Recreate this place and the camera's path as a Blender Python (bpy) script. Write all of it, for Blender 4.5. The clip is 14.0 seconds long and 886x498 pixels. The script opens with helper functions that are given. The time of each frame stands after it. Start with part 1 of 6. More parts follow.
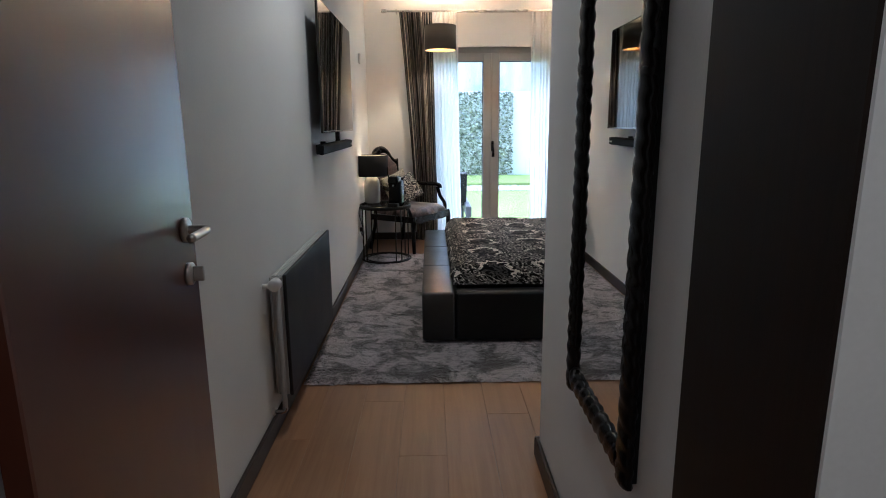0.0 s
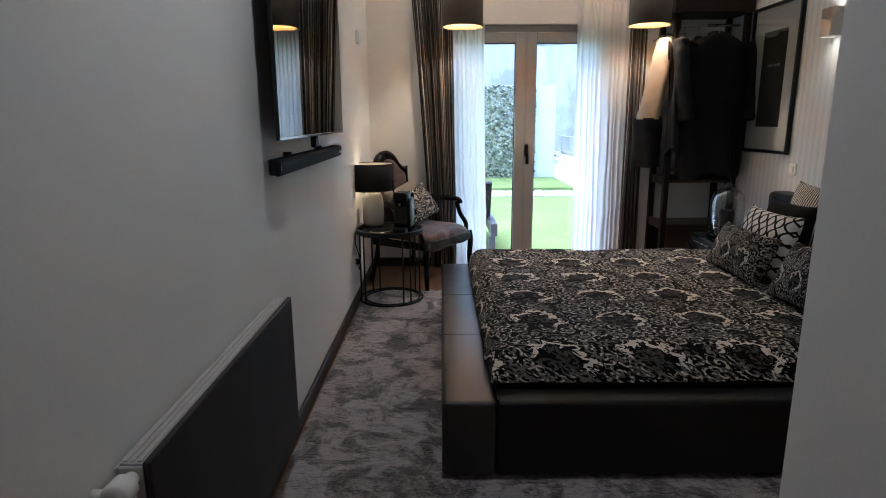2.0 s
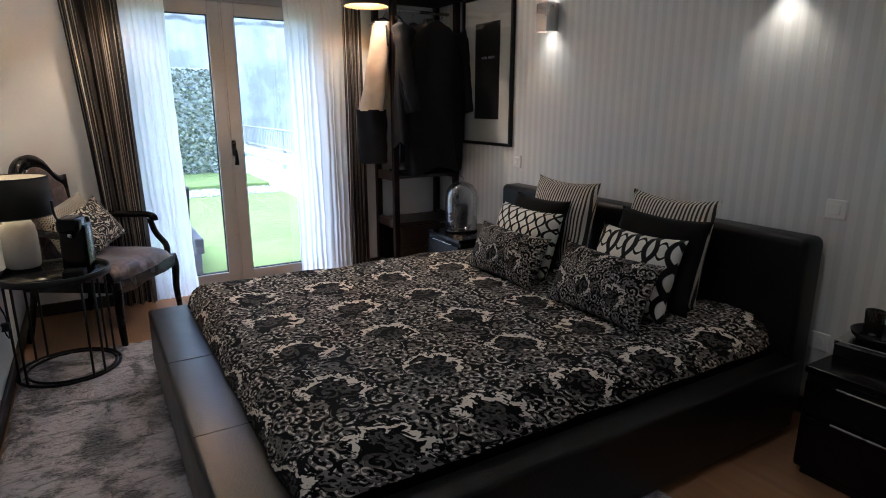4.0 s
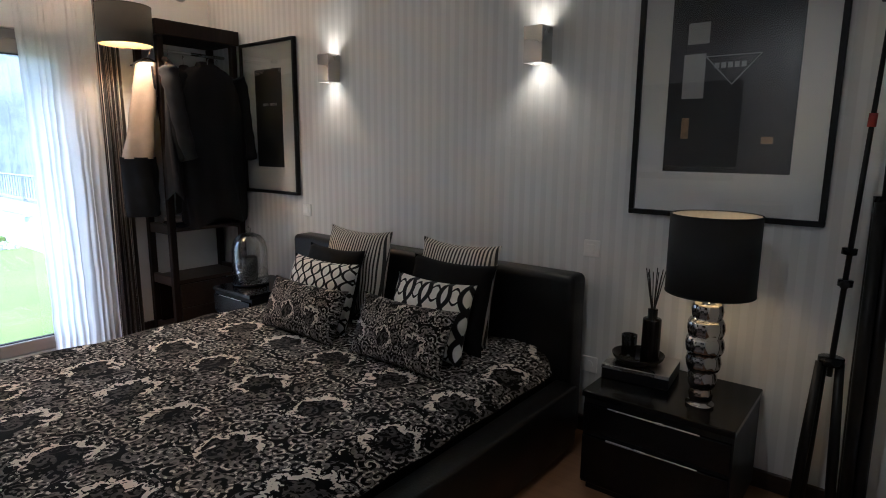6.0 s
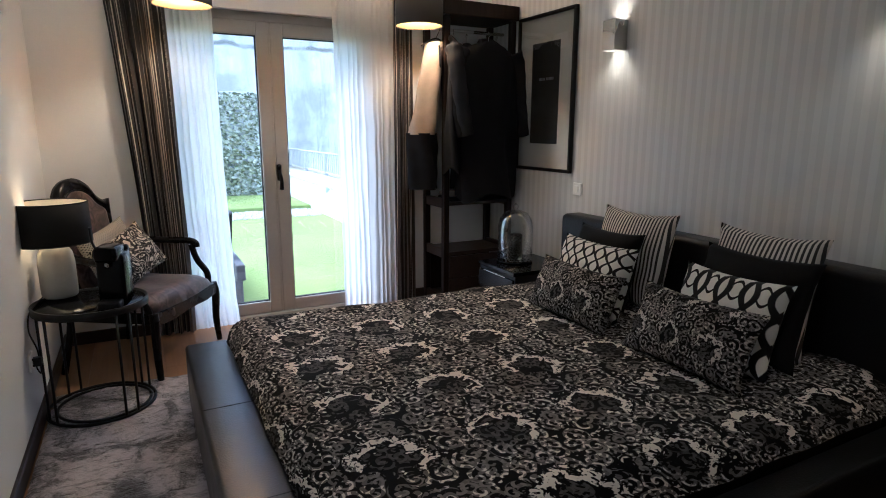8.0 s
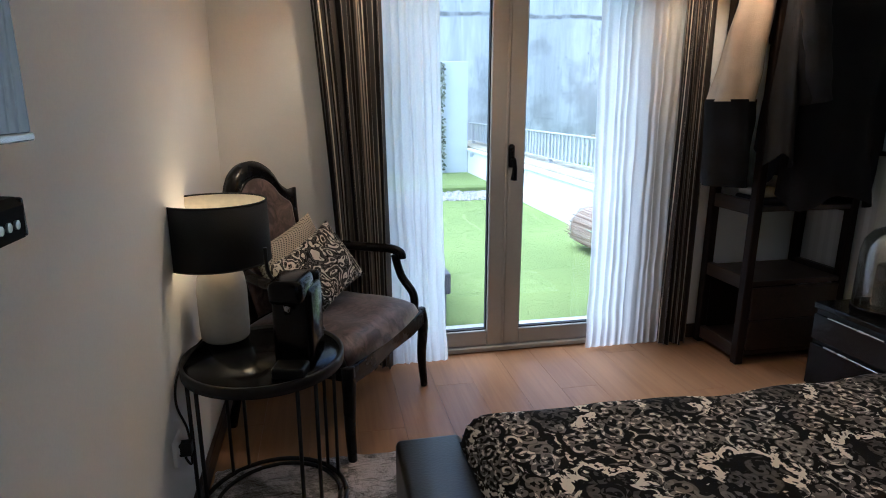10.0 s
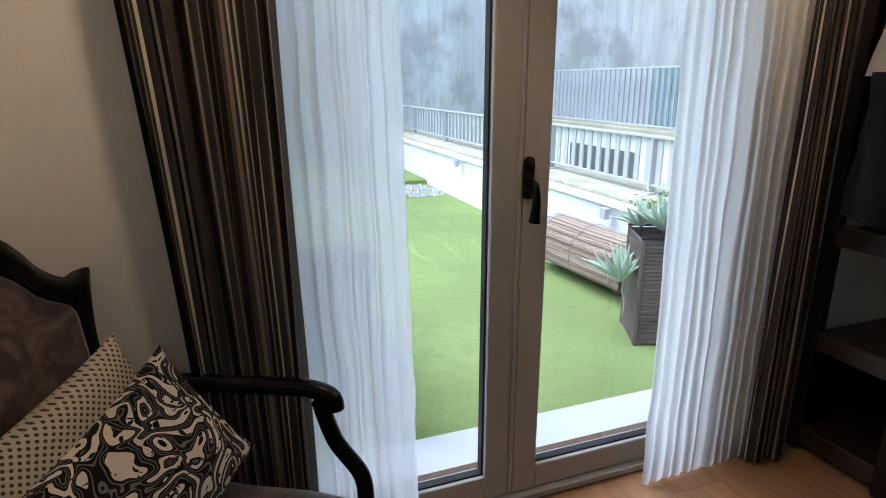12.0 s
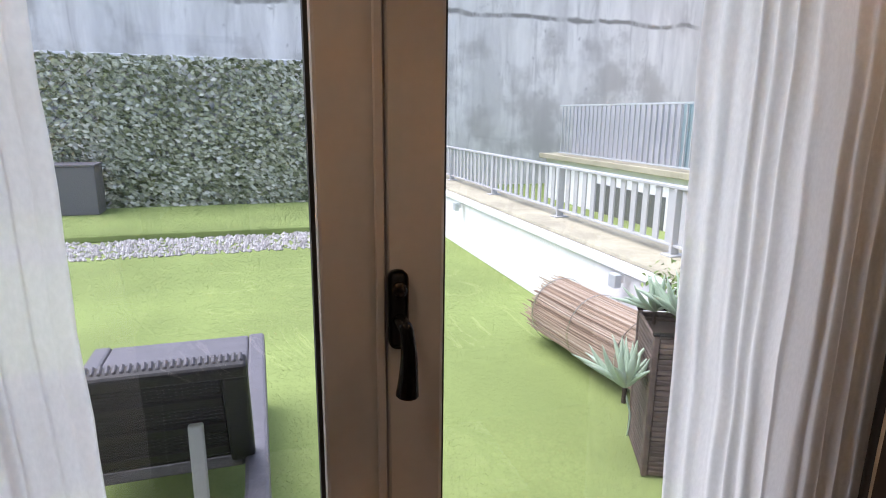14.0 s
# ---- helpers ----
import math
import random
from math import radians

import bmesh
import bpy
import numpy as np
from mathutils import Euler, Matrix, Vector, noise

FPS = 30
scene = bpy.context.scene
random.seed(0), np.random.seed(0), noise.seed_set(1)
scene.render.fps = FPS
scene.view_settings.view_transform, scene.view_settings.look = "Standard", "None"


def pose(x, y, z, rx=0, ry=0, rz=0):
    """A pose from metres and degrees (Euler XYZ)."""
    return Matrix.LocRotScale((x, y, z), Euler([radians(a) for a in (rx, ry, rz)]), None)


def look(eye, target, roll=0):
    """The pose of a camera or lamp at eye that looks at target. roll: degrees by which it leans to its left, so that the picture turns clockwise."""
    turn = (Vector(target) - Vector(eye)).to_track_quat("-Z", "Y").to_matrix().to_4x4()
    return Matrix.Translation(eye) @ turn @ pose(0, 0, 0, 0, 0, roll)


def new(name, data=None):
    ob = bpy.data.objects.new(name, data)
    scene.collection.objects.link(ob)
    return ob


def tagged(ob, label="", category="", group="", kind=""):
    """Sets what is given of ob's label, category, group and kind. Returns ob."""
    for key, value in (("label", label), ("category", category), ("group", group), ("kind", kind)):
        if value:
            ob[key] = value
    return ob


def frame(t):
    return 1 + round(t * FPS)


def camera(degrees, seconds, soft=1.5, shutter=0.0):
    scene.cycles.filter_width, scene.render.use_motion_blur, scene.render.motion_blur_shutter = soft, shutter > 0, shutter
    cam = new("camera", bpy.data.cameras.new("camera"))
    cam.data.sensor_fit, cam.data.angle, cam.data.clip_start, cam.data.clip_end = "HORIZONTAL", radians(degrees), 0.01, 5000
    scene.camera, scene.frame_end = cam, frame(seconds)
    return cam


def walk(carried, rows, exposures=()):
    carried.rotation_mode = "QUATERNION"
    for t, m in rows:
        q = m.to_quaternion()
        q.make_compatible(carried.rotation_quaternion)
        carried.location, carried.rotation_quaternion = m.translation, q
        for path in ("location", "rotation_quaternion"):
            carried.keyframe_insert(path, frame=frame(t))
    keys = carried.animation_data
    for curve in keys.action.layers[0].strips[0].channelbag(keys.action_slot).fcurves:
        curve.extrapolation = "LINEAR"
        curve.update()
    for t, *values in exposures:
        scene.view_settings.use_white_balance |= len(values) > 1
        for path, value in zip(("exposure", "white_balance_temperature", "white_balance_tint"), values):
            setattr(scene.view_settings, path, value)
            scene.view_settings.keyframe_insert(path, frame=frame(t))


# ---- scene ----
cam = camera(74.4, 14.0, soft=1.0)
METRES, EYE, TILT, LEAN, TURN = 6.35, 1.31, 1.15, -0.7, -1.0
ROWS = [
    (0.0, 0.0, 0.0, 0.0, -0.28, -13.31, 1.17),
    (0.5, 0.0031, 0.0517, 0.001, 2.72, -13.42, 1.22),
    (1.0, -0.0037, 0.1054, -0.0012, 3.61, -13.55, 1.24),
    (1.5, -0.0096, 0.1597, -0.0013, 3.05, -13.57, 1.14),
    (2.0, -0.012, 0.216, -0.0014, 0.86, -13.64, 1.06),
    (2.5, -0.0201, 0.2561, -0.0017, -3.13, -13.81, 0.99),
    (3.0, -0.0377, 0.2881, -0.0004, -9.67, -14.22, 0.72),
    (3.5, -0.0456, 0.3149, -0.0013, -18.99, -14.76, 0.45),
    (4.0, -0.0414, 0.3389, 0.0011, -30.08, -15.12, -0.02),
    (6.5, -0.0376, 0.3485, 0.011, -51.12, -10.88, -0.92),
    (7.0, -0.0358, 0.3511, 0.01, -44.87, -11.2, -0.79),
    (7.5, -0.0314, 0.3597, 0.0059, -36.2, -12.04, -0.48),
    (8.0, -0.0358, 0.3848, 0.0002, -26.43, -12.93, -0.11),
    (8.5, -0.0444, 0.4311, -0.003, -17.37, -13.76, 0.21),
    (9.0, -0.0457, 0.4832, -0.0083, -10.45, -14.44, 0.46),
    (11.5, -0.039, 0.7814, -0.0159, -13.2, -16.82, 0.69),
    (12.0, -0.0262, 0.8294, -0.0171, -19.61, -17.27, 0.31),
    (12.5, -0.0203, 0.8671, -0.0194, -24.58, -17.13, 0.03),
    (13.0, -0.0048, 0.8915, -0.0209, -26.14, -16.4, -0.18),
    (13.5, 0.03, 0.9098, -0.0175, -23.14, -15.36, -0.28),
    (14.0, 0.0662, 0.9298, -0.0172, -16.42, -14.25, -0.26),
]
EXPOSURES = ((0.0, 2.25, 4800, 7), (0.5, 2.32, 4800, 7), (1.0, 2.12, 4850, 8), (1.5, 1.95, 4850, 8), (2.0, 1.97, 4850, 9), (3.0, 2.0, 4850, 10), (4.0, 2.02, 4800, 10), (7.5, 2.0, 4850, 10), (9.0, 1.9, 4850, 9), (11.5, 1.05, 5100, 6), (12.0, 1.1, 5300, 9), (12.5, 1.15, 5450, 11), (13.0, 1.12, 5600, 14), (13.5, 1.05, 5800, 17), (14.0, 1.0, 6050, 20))
PENDANT_W, SCONCE_W, TABLE_W, BEDSIDE_W, FILL_SPOT_W = 8.4, 0.98, 0.05, 0.018, 6.6   # lamp powers
walk(cam, [(t, pose(0, 0, EYE, TILT, LEAN, TURN) @ pose(METRES * x, METRES * y, METRES * z, 90 + pitch, roll, yaw)) for t, x, y, z, yaw, pitch, roll in ROWS],
     exposures=EXPOSURES)

# ---- world, sun, exposure ----
world = bpy.data.worlds.new("sky")
scene.world = world
world.use_nodes = True
wn = world.node_tree
sky = wn.nodes.new("ShaderNodeTexSky")
sky.sky_type = "NISHITA"
sky.sun_disc = False
sky.sun_elevation = radians(64)
sky.sun_rotation = radians(287)
sky.dust_density = 2.0
sky.air_density = 1.0
wn.nodes["Background"].inputs["Strength"].default_value = 0.15
wn.links.new(sky.outputs[0], wn.nodes["Background"].inputs["Color"])
sun = new("sun", bpy.data.lights.new("sun", "SUN"))
sun.data.energy = 2.7
sun.data.angle = radians(70)
sun.data.color = (1.0, 0.985, 0.96)
sun.matrix_world = look((-3.0, 0.9, 6.4), (0, 0, 0))
tagged(sun, kind="structure")


# ---- materials ----
def links(nt, a, b):
    nt.links.new(a, b)


def val(nt, op, a, b=0.5, c=None):
    """A math node on numbers or sockets."""
    n = nt.nodes.new("ShaderNodeMath")
    n.operation = op
    for i, v in enumerate((a, b) if c is None else (a, b, c)):
        if isinstance(v, (int, float)):
            n.inputs[i].default_value = v
        else:
            nt.links.new(v, n.inputs[i])
    return n.outputs[0]


def mixed(nt, fac, a, b):
    n = nt.nodes.new("ShaderNodeMix")
    n.data_type = "RGBA"
    for i, v in ((0, fac), (6, a), (7, b)):
        if isinstance(v, (int, float)):
            n.inputs[i].default_value = v
        elif isinstance(v, tuple):
            n.inputs[i].default_value = (*v[:3], 1)
        else:
            nt.links.new(v, n.inputs[i])
    return n.outputs[2]


def noise_of(nt, co, scale, detail=4.0, rough=0.55, dist=0.0):
    n = nt.nodes.new("ShaderNodeTexNoise")
    n.inputs["Scale"].default_value = scale
    n.inputs["Detail"].default_value = detail
    n.inputs["Roughness"].default_value = rough
    n.inputs["Distortion"].default_value = dist
    nt.links.new(co, n.inputs["Vector"])
    return n.outputs["Fac"]


def step(nt, x, lo, hi):
    """0 below lo, 1 above hi."""
    n = nt.nodes.new("ShaderNodeMapRange")
    n.interpolation_type = "SMOOTHSTEP"
    nt.links.new(x, n.inputs[0])
    n.inputs[1].default_value, n.inputs[2].default_value = lo, hi
    return n.outputs[0]


def shade(a, k):
    return tuple(min(1.0, c * k) for c in a)


def base(name, rough=0.5, metal=0.0, spec=0.5):
    m = bpy.data.materials.new(name)
    m.use_nodes = True
    nt = m.node_tree
    p = nt.nodes["Principled BSDF"]
    p.inputs["Roughness"].default_value = rough
    p.inputs["Metallic"].default_value = metal
    p.inputs["Specular IOR Level"].default_value = spec
    co = nt.nodes.new("ShaderNodeTexCoord")
    return m, nt, p, co


def bumped(nt, p, height, strength, distance=0.01):
    b = nt.nodes.new("ShaderNodeBump")
    b.inputs["Strength"].default_value = strength
    b.inputs["Distance"].default_value = distance
    nt.links.new(height, b.inputs["Height"])
    nt.links.new(b.outputs[0], p.inputs["Normal"])


def mat(name, col, rough=0.5, metal=0.0, var=0.12, scale=3.0, grain=60.0, bump=0.15, spec=0.5, stretch=None, rand=0.0, rvar=0.12):
    """A plain surface with blotches, fine grain, uneven gloss and relief."""
    m, nt, p, co = base(name, rough, metal, spec)
    v = co.outputs["Object"]
    if stretch:
        mp = nt.nodes.new("ShaderNodeMapping")
        mp.inputs["Scale"].default_value = stretch
        nt.links.new(v, mp.inputs["Vector"])
        v = mp.outputs[0]
    big, fine = noise_of(nt, v, scale), noise_of(nt, v, grain, 3.0)
    f = val(nt, "ADD", val(nt, "MULTIPLY", big, 0.6), val(nt, "MULTIPLY", fine, 0.4))
    c = mixed(nt, step(nt, f, 0.3, 0.7), shade(col, 1 - var), shade(col, 1 + var))
    if rand:
        oi = nt.nodes.new("ShaderNodeObjectInfo")
        k = nt.nodes.new("ShaderNodeHueSaturation")
        nt.links.new(c, k.inputs["Color"])
        nt.links.new(val(nt, "ADD", val(nt, "MULTIPLY", oi.outputs["Random"], rand), 1 - rand / 2), k.inputs["Value"])
        c = k.outputs[0]
    nt.links.new(c, p.inputs["Base Color"])
    r = val(nt, "ADD", val(nt, "MULTIPLY", big, rvar * 2), rough - rvar)
    nt.links.new(r, p.inputs["Roughness"])
    if bump:
        bumped(nt, p, fine, bump, 0.004)
    return m


def glass(name, col=(1, 1, 1), rough=0.0):
    m, nt, p, co = base(name, rough)
    p.inputs["Base Color"].default_value = (*col, 1)
    p.inputs["Transmission Weight"].default_value = 1.0
    p.inputs["IOR"].default_value = 1.45
    return m


def thin_glass(name):
    """Blown glass too thin to bend the view: clear, with a gloss that grows towards the rim."""
    m, nt, p, co = base(name, 0.0)
    tr, gl, mx, fr = (nt.nodes.new("ShaderNode" + k) for k in ("BsdfTransparent", "BsdfGlossy", "MixShader", "Fresnel"))
    tr.inputs[0].default_value = (0.93, 0.94, 0.94, 1)
    gl.inputs["Roughness"].default_value = 0.10
    fr.inputs["IOR"].default_value = 1.35
    nt.links.new(val(nt, "MINIMUM", val(nt, "ADD", fr.outputs[0], 0.05), 0.45), mx.inputs[0])
    nt.links.new(tr.outputs[0], mx.inputs[1])
    nt.links.new(gl.outputs[0], mx.inputs[2])
    nt.links.new(mx.outputs[0], nt.nodes["Material Output"].inputs[0])
    return m


def glow(name, col, strength):
    m, nt, p, co = base(name)
    p.inputs["Base Color"].default_value = (*col, 1)
    p.inputs["Emission Color"].default_value = (*col, 1)
    p.inputs["Emission Strength"].default_value = strength
    return m


def wood(name, a, b, rough=0.4, scale=(40, 1.6, 40), rand=0.0, spec=0.5):
    """Wood with long fibres along local y (scale gives the stretch)."""
    m, nt, p, co = base(name, rough, 0, spec)
    mp = nt.nodes.new("ShaderNodeMapping")
    mp.inputs["Scale"].default_value = scale
    nt.links.new(co.outputs["Object"], mp.inputs["Vector"])
    v = mp.outputs[0]
    if rand:
        oi = nt.nodes.new("ShaderNodeObjectInfo")
        ad = nt.nodes.new("ShaderNodeVectorMath")
        ad.operation = "ADD"
        cx = nt.nodes.new("ShaderNodeCombineXYZ")
        for i in range(3):
            nt.links.new(val(nt, "MULTIPLY", oi.outputs["Random"], 37.0 + i * 11), cx.inputs[i])
        nt.links.new(v, ad.inputs[0])
        nt.links.new(cx.outputs[0], ad.inputs[1])
        v = ad.outputs[0]
    f = noise_of(nt, v, 1.0, 6.0, 0.65, 0.6)
    c = mixed(nt, step(nt, f, 0.25, 0.75), a, b)
    if rand:
        k = nt.nodes.new("ShaderNodeHueSaturation")
        nt.links.new(c, k.inputs["Color"])
        nt.links.new(val(nt, "ADD", val(nt, "MULTIPLY", oi.outputs["Random"], rand), 1 - rand / 2), k.inputs["Value"])
        c = k.outputs[0]
    nt.links.new(c, p.inputs["Base Color"])
    nt.links.new(val(nt, "ADD", val(nt, "MULTIPLY", f, 0.2), rough - 0.1), p.inputs["Roughness"])
    bumped(nt, p, f, 0.08, 0.002)
    return m


def wallpaper(name):
    """Grey paper with fine raised stripes that run up the wall."""
    m, nt, p, co = base(name, 0.5)
    sep = nt.nodes.new("ShaderNodeSeparateXYZ")
    nt.links.new(co.outputs["Object"], sep.inputs[0])
    s = val(nt, "SINE", val(nt, "MULTIPLY", sep.outputs[1], 2 * math.pi / 0.062))
    st = step(nt, s, -0.25, 0.25)
    n = noise_of(nt, co.outputs["Object"], 2.0)
    a = mixed(nt, n, (0.66, 0.665, 0.65), (0.70, 0.705, 0.69))
    b = mixed(nt, n, (0.735, 0.74, 0.725), (0.775, 0.78, 0.765))
    nt.links.new(mixed(nt, st, a, b), p.inputs["Base Color"])
    nt.links.new(val(nt, "ADD", val(nt, "MULTIPLY", st, -0.14), 0.58), p.inputs["Roughness"])
    fine = noise_of(nt, co.outputs["Object"], 220.0, 2.0)
    bumped(nt, p, val(nt, "ADD", st, val(nt, "MULTIPLY", fine, 0.25)), 0.17, 0.002)
    return m


def uv_stripes(name):
    """Curtain cloth in dark brown, black and tan stripes that follow its width."""
    m, nt, p, co = base(name, 0.55, 0, 0.35)
    sep = nt.nodes.new("ShaderNodeSeparateXYZ")
    nt.links.new(co.outputs["UV"], sep.inputs[0])
    u = sep.outputs[0]
    ramp = nt.nodes.new("ShaderNodeValToRGB")
    nt.links.new(val(nt, "FRACT", val(nt, "MULTIPLY", u, 1 / 0.26)), ramp.inputs[0])
    ramp.color_ramp.interpolation = "CONSTANT"
    dark, brown, tan, cream = (0.006, 0.0055, 0.0055, 1), (0.030, 0.022, 0.018, 1), (0.30, 0.25, 0.20, 1), (0.74, 0.67, 0.57, 1)
    stops = ((0, dark), (0.16, tan), (0.2, dark), (0.25, cream), (0.28, brown), (0.42, dark), (0.47, tan), (0.5, brown), (0.58, cream), (0.615, dark), (0.8, brown), (0.86, tan), (0.91, dark), (0.95, cream))
    el = ramp.color_ramp.elements
    el[0].position, el[0].color = stops[0]
    el[1].position, el[1].color = stops[-1]
    for pos, c in stops[1:-1]:
        e = el.new(pos)
        e.color = c
    n = noise_of(nt, co.outputs["UV"], 300.0, 2.0)
    nt.links.new(mixed(nt, val(nt, "MULTIPLY", n, 0.3), ramp.outputs[0], (0.05, 0.04, 0.035)), p.inputs["Base Color"])
    bumped(nt, p, n, 0.15, 0.002)
    p.inputs["Sheen Weight"].default_value = 0.2
    return m


def sheer(name):
    """Thin white voile."""
    m, nt, p, co = base(name, 0.8)
    out = nt.nodes["Material Output"]
    tr, tl, df, mx, m2 = (nt.nodes.new("ShaderNode" + k) for k in ("BsdfTransparent", "BsdfTranslucent", "BsdfDiffuse", "MixShader", "MixShader"))
    n = noise_of(nt, co.outputs["UV"], 90.0, 2.0)
    c = mixed(nt, n, (0.93, 0.93, 0.925), (0.97, 0.965, 0.96))
    nt.links.new(c, tl.inputs[0])
    nt.links.new(c, df.inputs[0])
    mx.inputs[0].default_value = 0.12
    nt.links.new(tl.outputs[0], mx.inputs[1])
    nt.links.new(df.outputs[0], mx.inputs[2])
    nt.links.new(val(nt, "ADD", val(nt, "MULTIPLY", n, 0.12), 0.80), m2.inputs[0])
    nt.links.new(tr.outputs[0], m2.inputs[1])
    nt.links.new(mx.outputs[0], m2.inputs[2])
    nt.links.new(m2.outputs[0], out.inputs[0])
    return m


def paisley(name, cell=(0.36, 0.36), axes=(0, 1), unroll=0.0, origin=(0.0, 0.0), curl=15.0, rim=(0.230, 0.318), ink=(0.005, 0.005, 0.0055), mid=(0.135, 0.122, 0.11), pale=(0.80, 0.74, 0.64)):
    """Dense paisley print: black ground, grey curls, and dark medallions hugged by a cream hooked rim.
    unroll: the height at which the cloth turns down over its edges, so that the print runs on."""
    m, nt, p, co = base(name, 0.8, 0, 0.12)
    v = co.outputs["Object"]
    sep = nt.nodes.new("ShaderNodeSeparateXYZ")
    nt.links.new(v, sep.inputs[0])
    a, b = sep.outputs[axes[0]], sep.outputs[axes[1]]
    if unroll:
        drop = val(nt, "SUBTRACT", sep.outputs[2], unroll)
        a, b = val(nt, "ADD", a, drop), val(nt, "ADD", b, drop)
    flat = nt.nodes.new("ShaderNodeCombineXYZ")
    nt.links.new(a, flat.inputs[0])
    nt.links.new(b, flat.inputs[1])
    flat = flat.outputs[0]
    wob = nt.nodes.new("ShaderNodeTexNoise")
    wob.inputs["Scale"].default_value = 9.0 * 0.36 / cell[0]
    wob.inputs["Detail"].default_value = 3.0
    nt.links.new(flat, wob.inputs["Vector"])
    ad = nt.nodes.new("ShaderNodeVectorMath")
    ad.operation = "MULTIPLY_ADD"
    nt.links.new(wob.outputs["Color"], ad.inputs[0])
    ad.inputs[1].default_value = (0.11 * cell[0],) * 3
    nt.links.new(flat, ad.inputs[2])
    warped = ad.outputs[0]

    def curls(scale, turns):
        """Spirals, one to a cell: the band, the radius and the cell's own number."""
        vo = nt.nodes.new("ShaderNodeTexVoronoi")
        vo.voronoi_dimensions = "2D"
        vo.inputs["Scale"].default_value = scale
        nt.links.new(warped, vo.inputs["Vector"])
        d = nt.nodes.new("ShaderNodeVectorMath")
        d.operation = "SUBTRACT"
        nt.links.new(warped, d.inputs[0])
        nt.links.new(vo.outputs["Position"], d.inputs[1])
        q = nt.nodes.new("ShaderNodeSeparateXYZ")
        nt.links.new(d.outputs[0], q.inputs[0])
        c = nt.nodes.new("ShaderNodeSeparateColor")
        nt.links.new(vo.outputs["Color"], c.inputs[0])
        th = val(nt, "ARCTAN2", q.outputs[1], q.outputs[0])
        ph = val(nt, "ADD", th, val(nt, "ADD", val(nt, "MULTIPLY", vo.outputs["Distance"], turns), val(nt, "MULTIPLY", c.outputs[0], 6.28)))
        return val(nt, "SINE", ph), vo.outputs["Distance"], c.outputs[1]

    s1, r1, k1 = curls(curl, 14.0)
    s2, r2, k2 = curls(curl * 1.9, 9.0)
    u = val(nt, "DIVIDE", val(nt, "SUBTRACT", a, origin[0]), cell[0])
    w = val(nt, "DIVIDE", val(nt, "SUBTRACT", b, origin[1]), cell[1])
    fu = val(nt, "SUBTRACT", val(nt, "FRACT", u), 0.5)
    fw = val(nt, "SUBTRACT", val(nt, "FRACT", w), 0.5)
    r = val(nt, "SQRT", val(nt, "ADD", val(nt, "MULTIPLY", fu, fu), val(nt, "MULTIPLY", fw, fw)))
    th = val(nt, "ARCTAN2", fw, fu)
    rag = noise_of(nt, flat, 22.0 * 0.36 / cell[0], 3.0, 0.55, 1.2)
    petal = val(nt, "ADD", val(nt, "ADD", r, val(nt, "MULTIPLY", val(nt, "SINE", val(nt, "MULTIPLY", th, 7.0)), 0.020)), val(nt, "MULTIPLY", val(nt, "SUBTRACT", rag, 0.5), 0.38))
    outside = step(nt, petal, 0.25, 0.30)
    # grey curls over black, coarse and fine
    body = mixed(nt, step(nt, s1, 0.0, 0.25), ink, mid)
    body = mixed(nt, val(nt, "MULTIPLY", step(nt, s2, 0.1, 0.35), step(nt, k2, 0.35, 0.4)), body, shade(mid, 1.5))
    body = mixed(nt, val(nt, "MULTIPLY", step(nt, s2, 0.3, 0.5), val(nt, "SUBTRACT", 1.0, step(nt, k2, 0.3, 0.35))), body, ink)
    body = mixed(nt, step(nt, r1, 0.60, 0.68), body, ink)
    # cream flecks along some of the curls between the medallions
    fleck = val(nt, "MULTIPLY", step(nt, s2, 0.35, 0.5), val(nt, "MULTIPLY", step(nt, s1, 0.25, 0.45), step(nt, k1, 0.22, 0.26)))
    body = mixed(nt, val(nt, "MULTIPLY", fleck, outside), body, shade(pale, 0.85))
    # dark heart
    heart = val(nt, "SUBTRACT", 1.0, step(nt, petal, 0.19, 0.21))
    body = mixed(nt, val(nt, "MULTIPLY", heart, 0.55), body, ink)
    # the hooked rim on one side, lined in black
    side = step(nt, val(nt, "ADD", val(nt, "SINE", val(nt, "ADD", th, 0.55)), val(nt, "MULTIPLY", val(nt, "SUBTRACT", rag, 0.5), 2.4)), -0.55, -0.4)
    lo, hi = rim
    line = val(nt, "MULTIPLY", step(nt, petal, lo - 0.045, lo - 0.035), val(nt, "SUBTRACT", 1.0, step(nt, petal, hi + 0.03, hi + 0.04)))
    body = mixed(nt, val(nt, "MULTIPLY", line, side), body, ink)
    band = val(nt, "MULTIPLY", step(nt, petal, lo, lo + 0.008), val(nt, "SUBTRACT", 1.0, step(nt, petal, hi - 0.008, hi)))
    notch = val(nt, "SUBTRACT", 1.0, val(nt, "MULTIPLY", step(nt, s2, 0.55, 0.7), step(nt, petal, lo + 0.05, lo + 0.06)))
    body = mixed(nt, val(nt, "MULTIPLY", val(nt, "MULTIPLY", band, side), notch), body, pale)
    nt.links.new(body, p.inputs["Base Color"])
    weave = noise_of(nt, v, 500.0, 1.0)
    crease = noise_of(nt, v, 9.0, 3.0)
    bumped(nt, p, val(nt, "ADD", val(nt, "MULTIPLY", weave, 0.12), crease), 0.35, 0.012)
    return m


